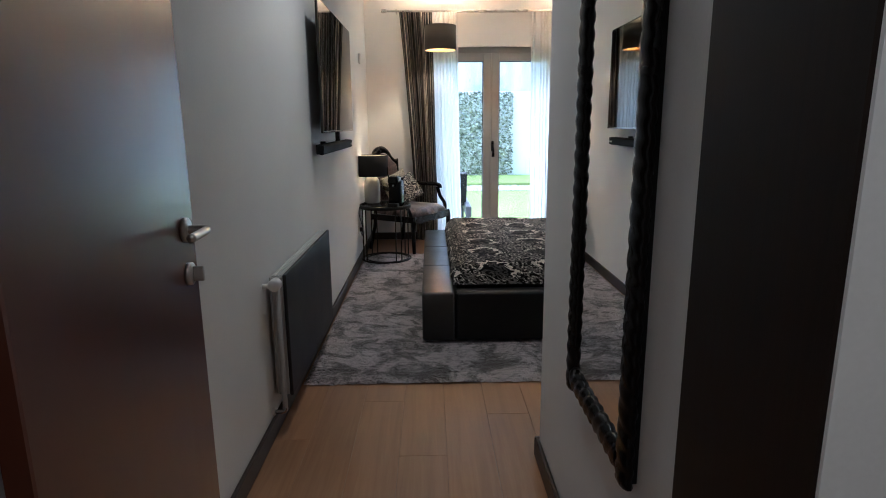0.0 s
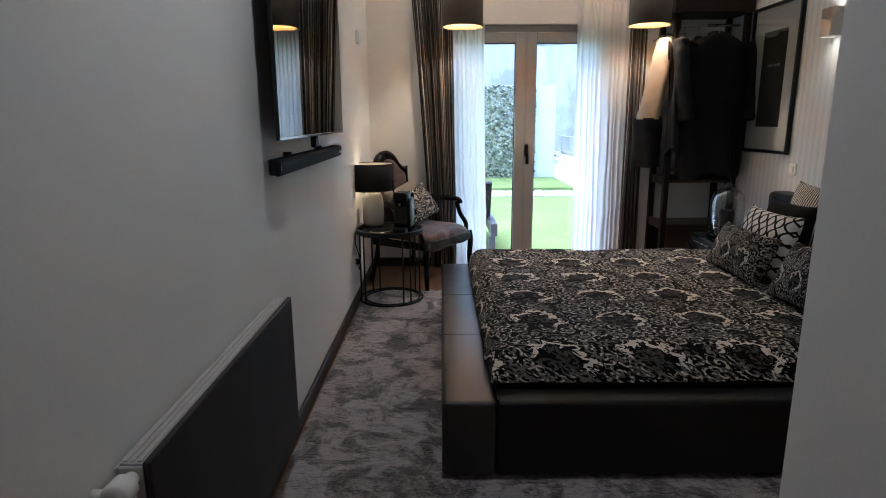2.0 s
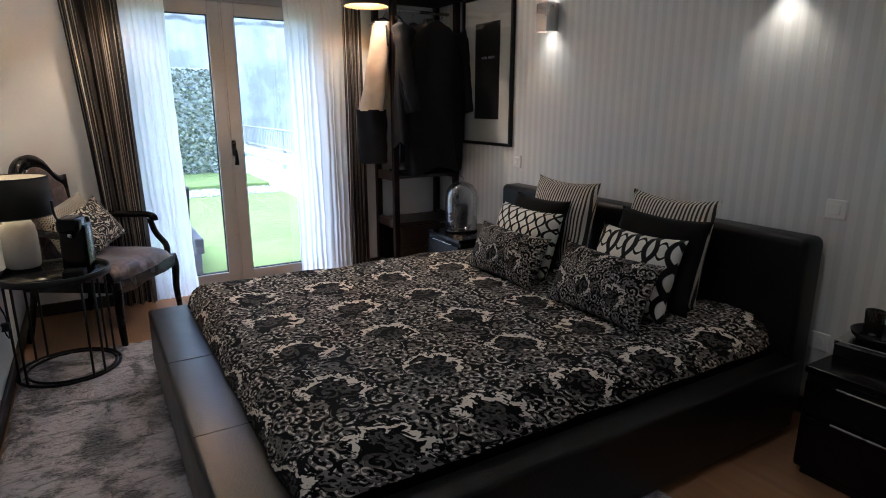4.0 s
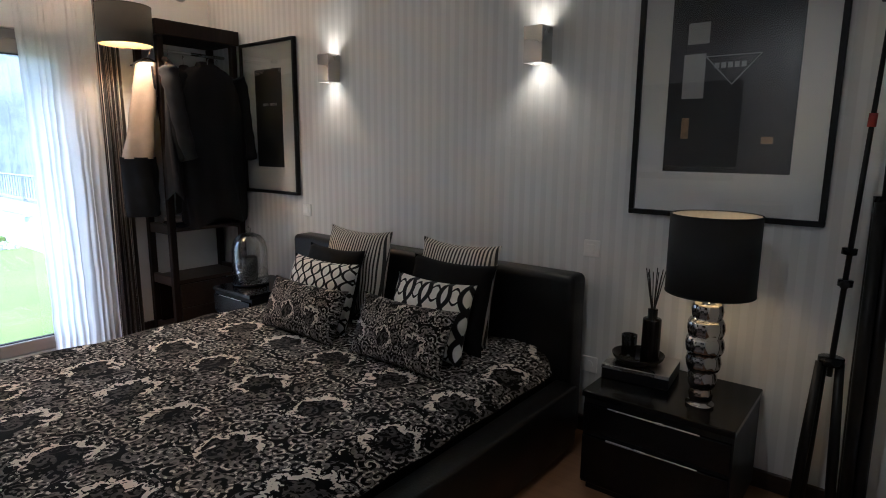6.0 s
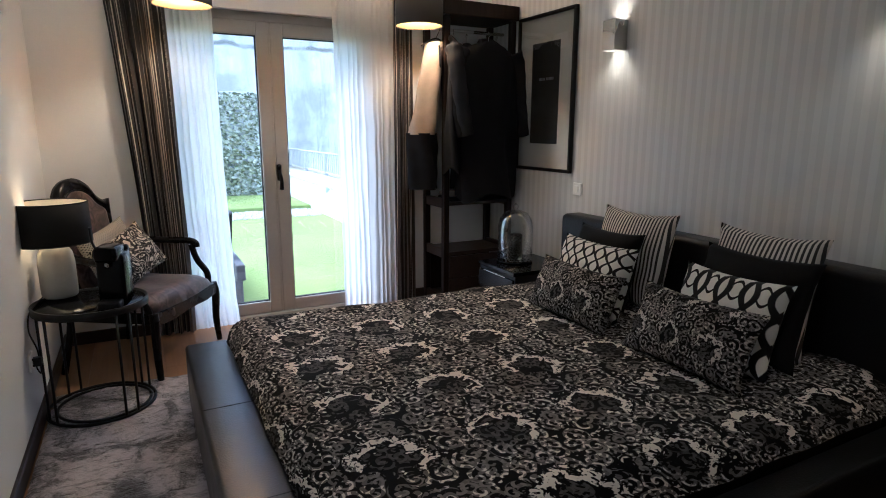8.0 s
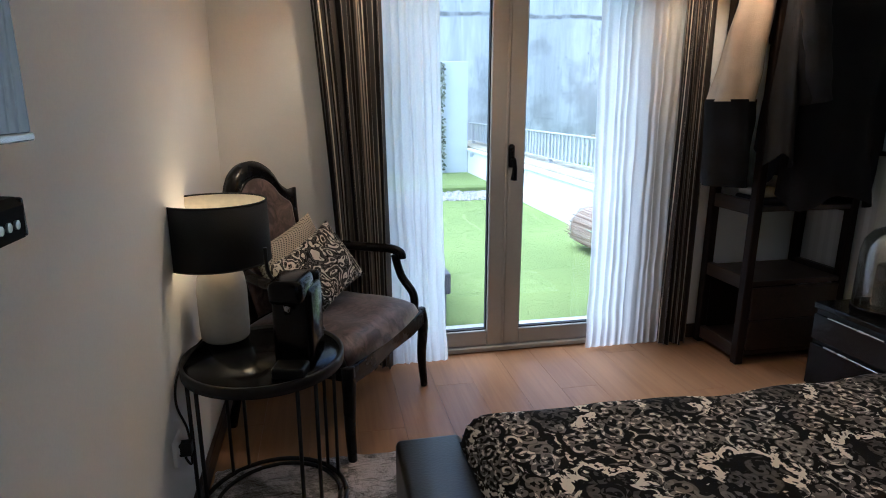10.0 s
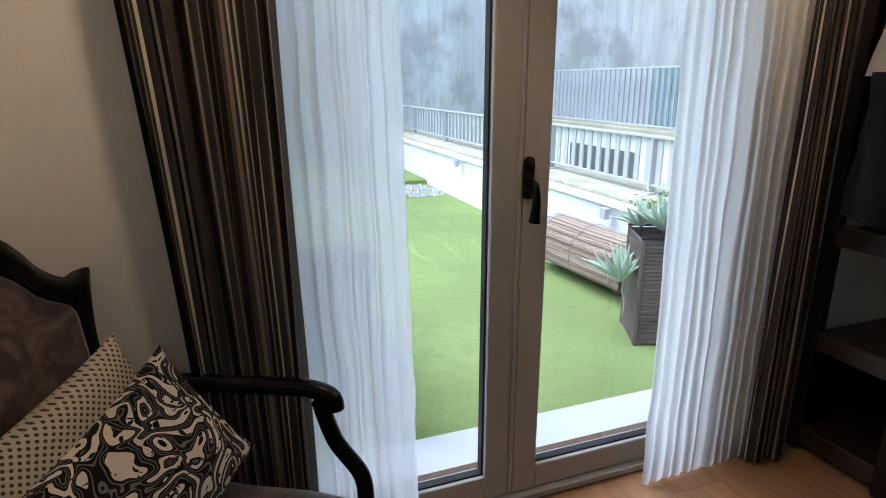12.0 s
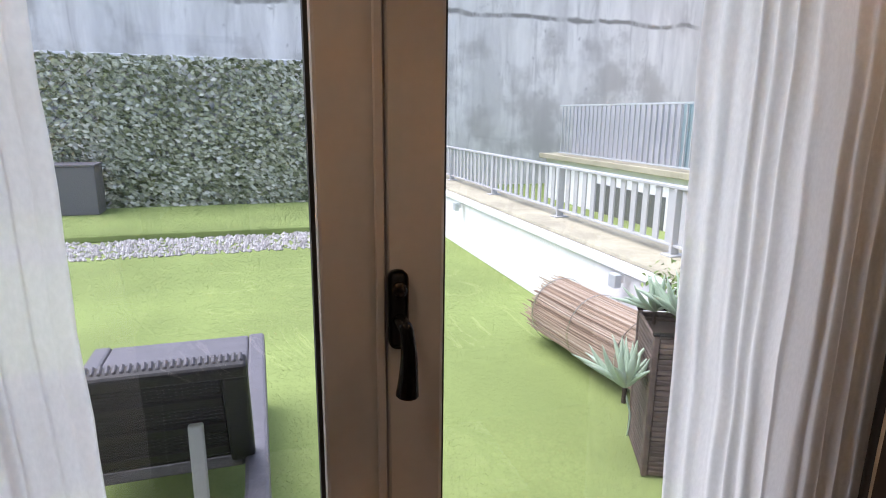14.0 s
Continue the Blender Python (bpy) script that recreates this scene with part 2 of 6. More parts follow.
def striped(name, period=0.019, dark=(0.010, 0.0095, 0.0095), pale=(0.68, 0.63, 0.55), axis=0):
    m, nt, p, co = base(name, 0.7, 0, 0.3)
    sep = nt.nodes.new("ShaderNodeSeparateXYZ")
    nt.links.new(co.outputs["Object"], sep.inputs[0])
    s = val(nt, "SINE", val(nt, "MULTIPLY", sep.outputs[axis], 2 * math.pi / period))
    n = noise_of(nt, co.outputs["Object"], 300.0, 2.0)
    c = mixed(nt, step(nt, s, -0.15, 0.15), dark, pale)
    nt.links.new(mixed(nt, val(nt, "MULTIPLY", n, 0.25), c, (0.2, 0.19, 0.17)), p.inputs["Base Color"])
    bumped(nt, p, n, 0.2, 0.002)
    return m


def lattice(name, pu=0.085, pv=0.15, bow=0.85, ring=0.0, dark=(0.008, 0.008, 0.008), pale=(0.80, 0.77, 0.70)):
    """Pale velvet with a bold black ogee trellis: two families of waving lines, and small rings in the gaps."""
    m, nt, p, co = base(name, 0.75, 0, 0.25)
    sep = nt.nodes.new("ShaderNodeSeparateXYZ")
    nt.links.new(co.outputs["Object"], sep.inputs[0])
    u, v = val(nt, "MULTIPLY", sep.outputs[0], math.pi / pu), val(nt, "MULTIPLY", sep.outputs[2], 2 * math.pi / pv)
    wav = val(nt, "MULTIPLY", val(nt, "SINE", v), bow)
    f = None
    for op in ("ADD", "SUBTRACT"):
        line = val(nt, "ABSOLUTE", val(nt, "SINE", val(nt, op, u, wav)))
        line = val(nt, "SUBTRACT", 1.0, step(nt, line, 0.30, 0.40))
        f = line if f is None else val(nt, "MAXIMUM", f, line)
    if ring:
        field = val(nt, "ADD", val(nt, "COSINE", val(nt, "MULTIPLY", u, 2.0)), val(nt, "MULTIPLY", val(nt, "COSINE", val(nt, "MULTIPLY", v, 2.0)), 0.8))
        line = val(nt, "SUBTRACT", 1.0, step(nt, val(nt, "ABSOLUTE", val(nt, "ADD", field, 0.75)), ring * 0.85, ring))
        f = val(nt, "MAXIMUM", f, line)
    n = noise_of(nt, co.outputs["Object"], 260.0, 2.0)
    nt.links.new(mixed(nt, f, mixed(nt, n, shade(pale, 0.85), pale), dark), p.inputs["Base Color"])
    bumped(nt, p, val(nt, "ADD", f, val(nt, "MULTIPLY", n, 0.3)), 0.25, 0.003)
    return m


def scrolls(name, ink=(0.008, 0.008, 0.009), pale=(0.66, 0.61, 0.54), grey=(0.16, 0.15, 0.14)):
    """Thick black scrollwork on a cream ground, with a thin engraved line inside each scroll."""
    m, nt, p, co = base(name, 0.8, 0, 0.15)
    v = co.outputs["Object"]
    hill = noise_of(nt, v, 11.0, 0.6, 0.4, 1.9)
    wave = val(nt, "SINE", val(nt, "MULTIPLY", hill, 34.0))
    c = mixed(nt, step(nt, wave, -0.5, -0.38), pale, ink)
    mark = val(nt, "MULTIPLY", step(nt, wave, 0.62, 0.70), val(nt, "SUBTRACT", 1.0, step(nt, wave, 0.86, 0.92)))
    c = mixed(nt, mark, c, grey)
    leaf = noise_of(nt, v, 34.0, 1.0, 0.5, 2.0)
    c = mixed(nt, val(nt, "MULTIPLY", step(nt, leaf, 0.60, 0.63), val(nt, "SUBTRACT", 1.0, step(nt, wave, -0.6, -0.4))), c, ink)
    nt.links.new(c, p.inputs["Base Color"])
    bumped(nt, p, val(nt, "ADD", wave, noise_of(nt, v, 400.0, 1.0)), 0.15, 0.003)
    return m


def dotted(name):
    m, nt, p, co = base(name, 0.7, 0, 0.3)
    vo = nt.nodes.new("ShaderNodeTexVoronoi")
    vo.inputs["Scale"].default_value = 95.0
    vo.inputs["Randomness"].default_value = 0.0
    mp = nt.nodes.new("ShaderNodeMapping")
    mp.inputs["Scale"].default_value = (1, 0, 1)
    mp.inputs["Rotation"].default_value = (0, radians(45), 0)
    nt.links.new(co.outputs["Object"], mp.inputs["Vector"])
    nt.links.new(mp.outputs[0], vo.inputs["Vector"])
    c = mixed(nt, step(nt, vo.outputs["Distance"], 0.24, 0.32), (0.05, 0.045, 0.04), (0.47, 0.43, 0.36))
    nt.links.new(c, p.inputs["Base Color"])
    bumped(nt, p, vo.outputs["Distance"], 0.2, 0.002)
    return m


def velvet(name, col, lite):
    """Crushed velvet."""
    m, nt, p, co = base(name, 0.42, 0, 0.5)
    n = noise_of(nt, co.outputs["Object"], 14.0, 4.0, 0.6, 1.2)
    f = noise_of(nt, co.outputs["Object"], 120.0, 2.0)
    nt.links.new(mixed(nt, step(nt, n, 0.38, 0.66), col, lite), p.inputs["Base Color"])
    nt.links.new(val(nt, "ADD", val(nt, "MULTIPLY", n, 0.4), 0.25), p.inputs["Roughness"])
    bumped(nt, p, val(nt, "ADD", n, val(nt, "MULTIPLY", f, 0.2)), 0.3, 0.006)
    p.inputs["Sheen Weight"].default_value = 0.6
    p.inputs["Sheen Roughness"].default_value = 0.4
    return m


def plush(name):
    """Long shiny rug pile, brushed in patches; its sheen is put into the pale colour."""
    m, nt, p, co = base(name, 0.7, 0, 0.3)
    v = co.outputs["Object"]
    a, b, c3 = noise_of(nt, v, 5.0, 5.0, 0.65, 1.0), noise_of(nt, v, 38.0, 4.0, 0.6, 0.8), noise_of(nt, v, 240.0, 2.0)
    f = val(nt, "ADD", val(nt, "MULTIPLY", a, 0.65), val(nt, "ADD", val(nt, "MULTIPLY", b, 0.2), val(nt, "MULTIPLY", c3, 0.15)))
    c = mixed(nt, step(nt, f, 0.43, 0.56), (0.07, 0.054, 0.050), (0.68, 0.60, 0.61))
    # short dark dashes, painted shade where the tufts part
    mp = nt.nodes.new("ShaderNodeMapping")
    mp.inputs["Scale"].default_value = (13.0, 52.0, 13.0)
    nt.links.new(v, mp.inputs["Vector"])
    dash = step(nt, noise_of(nt, mp.outputs[0], 1.0, 3.0, 0.6, 0.5), 0.54, 0.66)
    c = mixed(nt, val(nt, "MULTIPLY", dash, 0.45), c, (0.028, 0.021, 0.020))
    nt.links.new(c, p.inputs["Base Color"])
    bumped(nt, p, val(nt, "SUBTRACT", val(nt, "ADD", b, val(nt, "MULTIPLY", c3, 0.6)), dash), 0.9, 0.02)
    p.inputs["Sheen Weight"].default_value = 0.5
    return m


def island(name, cols, rough=0.6):
    """Leaves, blades and reeds: each takes its own shade."""
    m, nt, p, co = base(name, rough, 0, 0.35)
    g = nt.nodes.new("ShaderNodeNewGeometry")
    ramp = nt.nodes.new("ShaderNodeValToRGB")
    nt.links.new(g.outputs["Random Per Island"], ramp.inputs[0])
    el = ramp.color_ramp.elements
    el[0].color, el[1].color = (*cols[0], 1), (*cols[-1], 1)
    for i, c in enumerate(cols[1:-1]):
        e = el.new((i + 1) / (len(cols) - 1))
        e.color = (*c, 1)
    n = noise_of(nt, co.outputs["Object"], 1.3, 3.0)
    nt.links.new(mixed(nt, val(nt, "MULTIPLY", n, 0.35), ramp.outputs[0], shade(cols[0], 0.7)), p.inputs["Base Color"])
    return m


def concrete(name):
    """Rain-streaked board-marked concrete."""
    m, nt, p, co = base(name, 0.85, 0, 0.2)
    mp = nt.nodes.new("ShaderNodeMapping")
    mp.inputs["Scale"].default_value = (2.4, 2.4, 0.35)
    nt.links.new(co.outputs["Object"], mp.inputs["Vector"])
    streak = noise_of(nt, mp.outputs[0], 1.0, 6.0, 0.65, 0.3)
    blot = noise_of(nt, co.outputs["Object"], 0.9, 5.0, 0.6)
    fine = noise_of(nt, co.outputs["Object"], 14.0, 4.0)
    c = mixed(nt, step(nt, streak, 0.35, 0.7), (0.62, 0.605, 0.58), (0.84, 0.82, 0.785))
    c = mixed(nt, val(nt, "MULTIPLY", step(nt, blot, 0.48, 0.66), 0.7), c, (0.40, 0.385, 0.36))
    c = mixed(nt, val(nt, "MULTIPLY", step(nt, fine, 0.55, 0.75), 0.25), c, (0.66, 0.65, 0.62))
    mp2 = nt.nodes.new("ShaderNodeMapping")
    mp2.inputs["Scale"].default_value = (5.0, 5.0, 0.7)
    nt.links.new(co.outputs["Object"], mp2.inputs["Vector"])
    run = noise_of(nt, mp2.outputs[0], 1.0, 7.0, 0.7, 0.5)
    c = mixed(nt, val(nt, "MULTIPLY", step(nt, run, 0.52, 0.68), 0.5), c, (0.38, 0.37, 0.35))
    spots = noise_of(nt, co.outputs["Object"], 5.0, 3.0, 0.6)
    c = mixed(nt, val(nt, "MULTIPLY", step(nt, spots, 0.66, 0.72), 0.6), c, (0.34, 0.33, 0.31))
    # a dark ragged line where one pour met the next, with drips under it
    sep = nt.nodes.new("ShaderNodeSeparateXYZ")
    nt.links.new(co.outputs["Object"], sep.inputs[0])
    above = val(nt, "SUBTRACT", sep.outputs[2], val(nt, "ADD", 3.05, val(nt, "MULTIPLY", blot, 0.35)))
    near = val(nt, "SUBTRACT", 1.0, step(nt, val(nt, "ABSOLUTE", above), 0.015, 0.07))
    c = mixed(nt, val(nt, "MULTIPLY", near, step(nt, streak, 0.30, 0.55)), c, (0.27, 0.26, 0.24))
    nt.links.new(c, p.inputs["Base Color"])
    bumped(nt, p, fine, 0.3, 0.02)
    return m


WHITE_WALL = mat("white_wall_paint", (0.86, 0.86, 0.85), 0.75, var=0.03, scale=1.5, grain=160, bump=0.06)
CEILING = mat("ceiling_paint", (0.86, 0.86, 0.85), 0.85, var=0.02, scale=1.0, grain=160, bump=0.05)
PAPER = wallpaper("striped_wallpaper")
LAMINATE = wood("laminate_floor", (0.29, 0.150, 0.072), (0.39, 0.215, 0.108), 0.36, (26, 1.3, 26), rand=0.10)
UNDERFLOOR = mat("joint_dark", (0.10, 0.06, 0.035), 0.8)
WENGE = wood("wenge", (0.009, 0.005, 0.004), (0.020, 0.011, 0.008), 0.45, (60, 60, 2.0), spec=0.2)
WENGE_Y = wood("wenge_along", (0.018, 0.011, 0.008), (0.04, 0.024, 0.016), 0.4, (60, 2.0, 60))
MAHOGANY = wood("mahogany_leaf", (0.085, 0.020, 0.009), (0.105, 0.027, 0.012), 0.33, (14, 14, 0.7), spec=1.0)
varnish = MAHOGANY.node_tree.nodes["Principled BSDF"].inputs
varnish["Coat Weight"].default_value, varnish["Coat Roughness"].default_value = 1.0, 0.26
STEEL = mat("brushed_steel", (0.62, 0.61, 0.59), 0.28, 1.0, var=0.06, grain=200, bump=0.05)
CHROME = mat("chrome", (0.40, 0.39, 0.38), 0.12, 1.0, var=0.05, bump=0.0, rvar=0.03)
BLACK = mat("black_satin", (0.007, 0.007, 0.007), 0.4, var=0.2, bump=0.05, spec=0.3)
GRILLE = mat("black_speaker_cloth", (0.006, 0.006, 0.0062), 0.6, var=0.15, bump=0.1, spec=0.06)
GLOSS_BLACK = mat("black_gloss", (0.0035, 0.0035, 0.0037), 0.19, var=0.1, bump=0.0, rvar=0.05, spec=0.2)
BLACK_WOOD = mat("black_lacquer_wood", (0.005, 0.004, 0.0038), 0.26, var=0.3, scale=8, bump=0.1, spec=0.22)
LEATHER = mat("black_leather", (0.005, 0.005, 0.0052), 0.38, var=0.25, scale=6, grain=140, bump=0.25, spec=0.3)
LEDGE_LEATHER = mat("ledge_leather", (0.010, 0.0105, 0.0105), 0.34, var=0.25, scale=6, grain=140, bump=0.25, spec=0.75)
RAD_FRONT = mat("anthracite_enamel", (0.015, 0.0145, 0.016), 0.48, var=0.08, bump=0.05)
RAD_SIDE = mat("grey_enamel", (0.56, 0.555, 0.54), 0.4, var=0.06, bump=0.04)
PLASTIC_WHITE = mat("white_plastic", (0.90, 0.89, 0.86), 0.4, var=0.04, bump=0.03)
FRAME_ALU = mat("lacquered_aluminium", (0.39, 0.39, 0.39), 0.38, var=0.04, bump=0.03)
RUBBER = mat("black_gasket", (0.015, 0.015, 0.015), 0.7)
PANE = glass("window_glass", (0.97, 0.985, 0.98))
CLEAR = glass("clear_glass", (0.96, 0.97, 0.97))
BLOWN = thin_glass("blown_glass")
CURTAIN = uv_stripes("striped_curtain_cloth")
VOILE = sheer("voile")
FILL_SPOT = glow("fill_spot_lens", (1.0, 0.90, 0.76), 5.0)
DUVET = paisley("paisley_duvet", (0.365, 0.356), unroll=0.47, origin=(0.54, 3.615))
CUSHION_PRINT = paisley("paisley_cushion", (0.17, 0.17), axes=(0, 2), origin=(0.05, 0.03), curl=26.0, pale=(0.60, 0.55, 0.47))
SCROLL_PRINT = scrolls("scroll_cushion")
STRIPE_CUSHION = striped("striped_cushion")
LATTICE_A = lattice("lattice_cushion", 0.075, 0.135, 1.25)
LATTICE_B = lattice("trellis_cushion", 0.105, 0.24, 0.75, 0.26)
BLACK_VELVET = mat("black_velvet", (0.004, 0.004, 0.004), 0.85, var=0.3, bump=0.2, spec=0.2)
DOT_CUSHION = dotted("dotted_cushion")
CHAIR_VELVET = velvet("mauve_velvet", (0.045, 0.027, 0.027), (0.17, 0.112, 0.112))
RUG = plush("plush_rug")
SHADE_BLACK = mat("black_shade_cloth", (0.006, 0.006, 0.006), 0.8, grain=300, bump=0.25)
SHADE_TAUPE = mat("taupe_shade_cloth", (0.11, 0.095, 0.075), 0.8, grain=300, bump=0.25)
SHADE_GOLD = mat("gold_shade_lining", (0.72, 0.44, 0.16), 0.6, bump=0.05)
SHADE_IN = mat("cream_shade_lining", (0.78, 0.70, 0.55), 0.8, bump=0.05)
CERAMIC = mat("matt_ceramic", (0.42, 0.42, 0.40), 0.6, var=0.06, bump=0.1)
MIRROR = mat("mirror_silver", (0.86, 0.87, 0.87), 0.01, 1.0, var=0.0, bump=0.0, rvar=0.0)
SCREEN = mat("tv_screen", (0.006, 0.006, 0.008), 0.015, var=0.0, bump=0.0, rvar=0.0, spec=0.9)
MAT_BOARD = mat("picture_mount", (0.66, 0.65, 0.62), 0.7, var=0.02, bump=0.05)
PRINT_BLACK = mat("photo_print", (0.018, 0.018, 0.019), 0.5, var=0.25, scale=6, bump=0.0)
PRINT_GREY = mat("photo_print_grey", (0.36, 0.36, 0.36), 0.5, var=0.15, bump=0.0)
PRINT_TAN = mat("photo_print_tan", (0.28, 0.18, 0.10), 0.5, var=0.3, scale=20, bump=0.0)
COAT = mat("dark_coat_cloth", (0.010, 0.010, 0.0115), 0.85, var=0.3, scale=8, grain=250, bump=0.3, spec=0.2)
COAT_GREY = mat("charcoal_cloth", (0.022, 0.022, 0.025), 0.85, var=0.25, scale=8, grain=250, bump=0.3, spec=0.2)
CREAM_CLOTH = mat("cream_knit", (0.44, 0.38, 0.31), 0.85, var=0.12, scale=10, grain=260, bump=0.5, spec=0.2)
TURF = mat("turf_backing", (0.235, 0.295, 0.10), 0.9, var=0.2, scale=0.9, grain=90, bump=0.12, spec=0.15)
TURF_BLADES = island("turf_blades", ((0.225, 0.285, 0.09), (0.25, 0.32, 0.105), (0.285, 0.355, 0.13)))
RENDERED = mat("white_masonry_paint", (0.82, 0.82, 0.82), 0.85, var=0.05, scale=2, grain=50, bump=0.2)
CONCRETE = concrete("weathered_concrete")
COPING = mat("mossy_coping", (0.40, 0.37, 0.27), 0.9, var=0.25, scale=3, grain=30, bump=0.4)
SLAB = mat("terrace_slab", (0.50, 0.51, 0.52), 0.7, var=0.08, scale=3, grain=80, bump=0.15)
RAIL_PAINT = mat("pale_grey_rail_paint", (0.47, 0.475, 0.475), 0.5, var=0.08, bump=0.08)
RAIL_BLUE = mat("blue_grey_rail_paint", (0.47, 0.50, 0.51), 0.5, var=0.1, bump=0.08)
TEAL = mat("teal_sheeting", (0.26, 0.35, 0.37), 0.6, var=0.12, bump=0.1)
HEDGE_LEAF = island("screen_leaves", ((0.07, 0.08, 0.04), (0.22, 0.24, 0.14), (0.70, 0.70, 0.60), (0.12, 0.13, 0.065), (0.46, 0.47, 0.34), (0.84, 0.84, 0.78)))
PEBBLE = island("pebbles", ((0.30, 0.28, 0.27), (0.50, 0.47, 0.45), (0.62, 0.60, 0.58)), 0.8)
REED = island("reeds", ((0.20, 0.135, 0.095), (0.40, 0.30, 0.22), (0.58, 0.48, 0.39)), 0.8)
SUCCULENT = island("succulent", ((0.32, 0.43, 0.30), (0.50, 0.60, 0.47), (0.64, 0.70, 0.58)), 0.55)
BUSH_LEAF = island("bush_leaves", ((0.10, 0.17, 0.04), (0.20, 0.29, 0.08), (0.30, 0.36, 0.13)), 0.6)
WICKER = wood("brown_wicker", (0.022, 0.014, 0.013), (0.17, 0.12, 0.10), 0.6, (9, 9, 60), rand=0.25)
GREY_SHEET = mat("pale_grey_sheeting", (0.44, 0.45, 0.48), 0.55, var=0.12, scale=1.5, bump=0.1)
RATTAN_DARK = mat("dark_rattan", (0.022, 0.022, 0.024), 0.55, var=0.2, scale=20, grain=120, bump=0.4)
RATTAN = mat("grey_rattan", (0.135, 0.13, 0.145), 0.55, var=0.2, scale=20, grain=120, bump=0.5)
SOIL = mat("soil", (0.05, 0.035, 0.025), 0.95, var=0.3, bump=0.5)
RED = mat("red_plastic", (0.30, 0.03, 0.02), 0.4, var=0.1, bump=0.03)
BULB = glow("warm_bulb", (1.0, 0.66, 0.30), 6.0)
LED_GLOW = glow("sconce_led", (1.0, 0.86, 0.64), 6.0)


# ---- shape helpers ----
def thing(name, at, label, category, group="", kind="", rz=0.0):
    ob = new(name)
    ob.empty_display_size = 0.1
    ob.matrix_world = pose(*at, 0, 0, rz)
    return tagged(ob, label, category, group, kind)


def mesh_of(name, bm, material, smooth=False):
    me = bpy.data.meshes.new(name)
    bmesh.ops.recalc_face_normals(bm, faces=bm.faces)
    bm.to_mesh(me)
    bm.free()
    me.materials.append(material)
    if smooth:
        me.shade_smooth()
    return me


def part(name, bm, material, parent, label="", smooth=False):
    ob = new(name, mesh_of(name, bm, material, smooth))
    ob.parent = parent
    return tagged(ob, label) if label else ob


def piece(name, me, parent, m):
    """A piece on mesh data that it shares with others."""
    ob = new(name, me)
    ob.parent = parent
    ob.matrix_basis = m
    return ob


def single(name, bm, material, label="", category="", kind="", smooth=False):
    return tagged(new(name, mesh_of(name, bm, material, smooth)), label, category, kind=kind)


def box(x0, x1, y0, y1, z0, z1, bevel=0.0, seg=2, bm=None, m=None):
    """A block, with rounded edges if bevel is given, added to bm."""
    b = bmesh.new()
    bmesh.ops.create_cube(b, size=1, matrix=Matrix.Translation(((x0 + x1) / 2, (y0 + y1) / 2, (z0 + z1) / 2)) @ Matrix.Diagonal((abs(x1 - x0), abs(y1 - y0), abs(z1 - z0), 1)))
    if bevel:
        bmesh.ops.bevel(b, geom=b.edges[:], offset=bevel, segments=seg, profile=0.5, affect="EDGES")
    if m:
        b.transform(m)
    return joined(bm, b)


def joined(bm, b):
    if bm is None:
        return b
    me = bpy.data.meshes.new("tmp")
    b.to_mesh(me)
    b.free()
    bm.from_mesh(me)
    bpy.data.meshes.remove(me)
    return bm


def spun(profile, seg=32, bm=None, m=None, closed=False):
    """A turned shape from (radius, height) pairs round z."""
    b = bmesh.new()
    rings = [[b.verts.new((r * math.cos(2 * math.pi * i / seg), r * math.sin(2 * math.pi * i / seg), z)) for i in range(seg)] for r, z in profile]
    loops = list(zip(rings, rings[1:])) + ([(rings[-1], rings[0])] if closed else [])
    for a, c in loops:
        for i in range(seg):
            b.faces.new((a[i], a[(i + 1) % seg], c[(i + 1) % seg], c[i]))
    if not closed:
        for ring, z in ((rings[0], profile[0]), (rings[-1], profile[-1])):
            if z[0] > 1e-4:
                b.faces.new(ring)
    bmesh.ops.remove_doubles(b, verts=b.verts[:], dist=1e-5)
    if m:
        b.transform(m)
    return joined(bm, b)


def tube(points, radius, seg=10, bm=None, ends=True):
    """A round bar along points; radius is a number or one for each point."""
    b = bmesh.new()
    pts = [Vector(p) for p in points]
    rings, side = [], None
    for i, p in enumerate(pts):
        d = (pts[min(i + 1, len(pts) - 1)] - pts[max(i - 1, 0)]).normalized()
        if side is None:
            side = d.orthogonal().normalized()
        side = (side - d * side.dot(d)).normalized()
        up = d.cross(side)
        r = radius[i] if isinstance(radius, (list, tuple)) else radius
        rings.append([b.verts.new(p + (side * math.cos(2 * math.pi * k / seg) + up * math.sin(2 * math.pi * k / seg)) * r) for k in range(seg)])
    for a, c in zip(rings, rings[1:]):
        for k in range(seg):
            b.faces.new((a[k], a[(k + 1) % seg], c[(k + 1) % seg], c[k]))
    if ends:
        b.faces.new(rings[0])
        b.faces.new(rings[-1])
    return joined(bm, b)


def bend(points, n=8):
    """A smooth line through points."""
    pts = [Vector(p) for p in points]
    out = []
    for i in range(len(pts) - 1):
        a, p, q, c = pts[max(i - 1, 0)], pts[i], pts[i + 1], pts[min(i + 2, len(pts) - 1)]
        for k in range(n):
            t = k / n
            out.append(0.5 * (2 * p + (q - a) * t + (2 * a - 5 * p + 4 * q - c) * t * t + (3 * p - a - 3 * q + c) * t ** 3))
    return out + [pts[-1]]


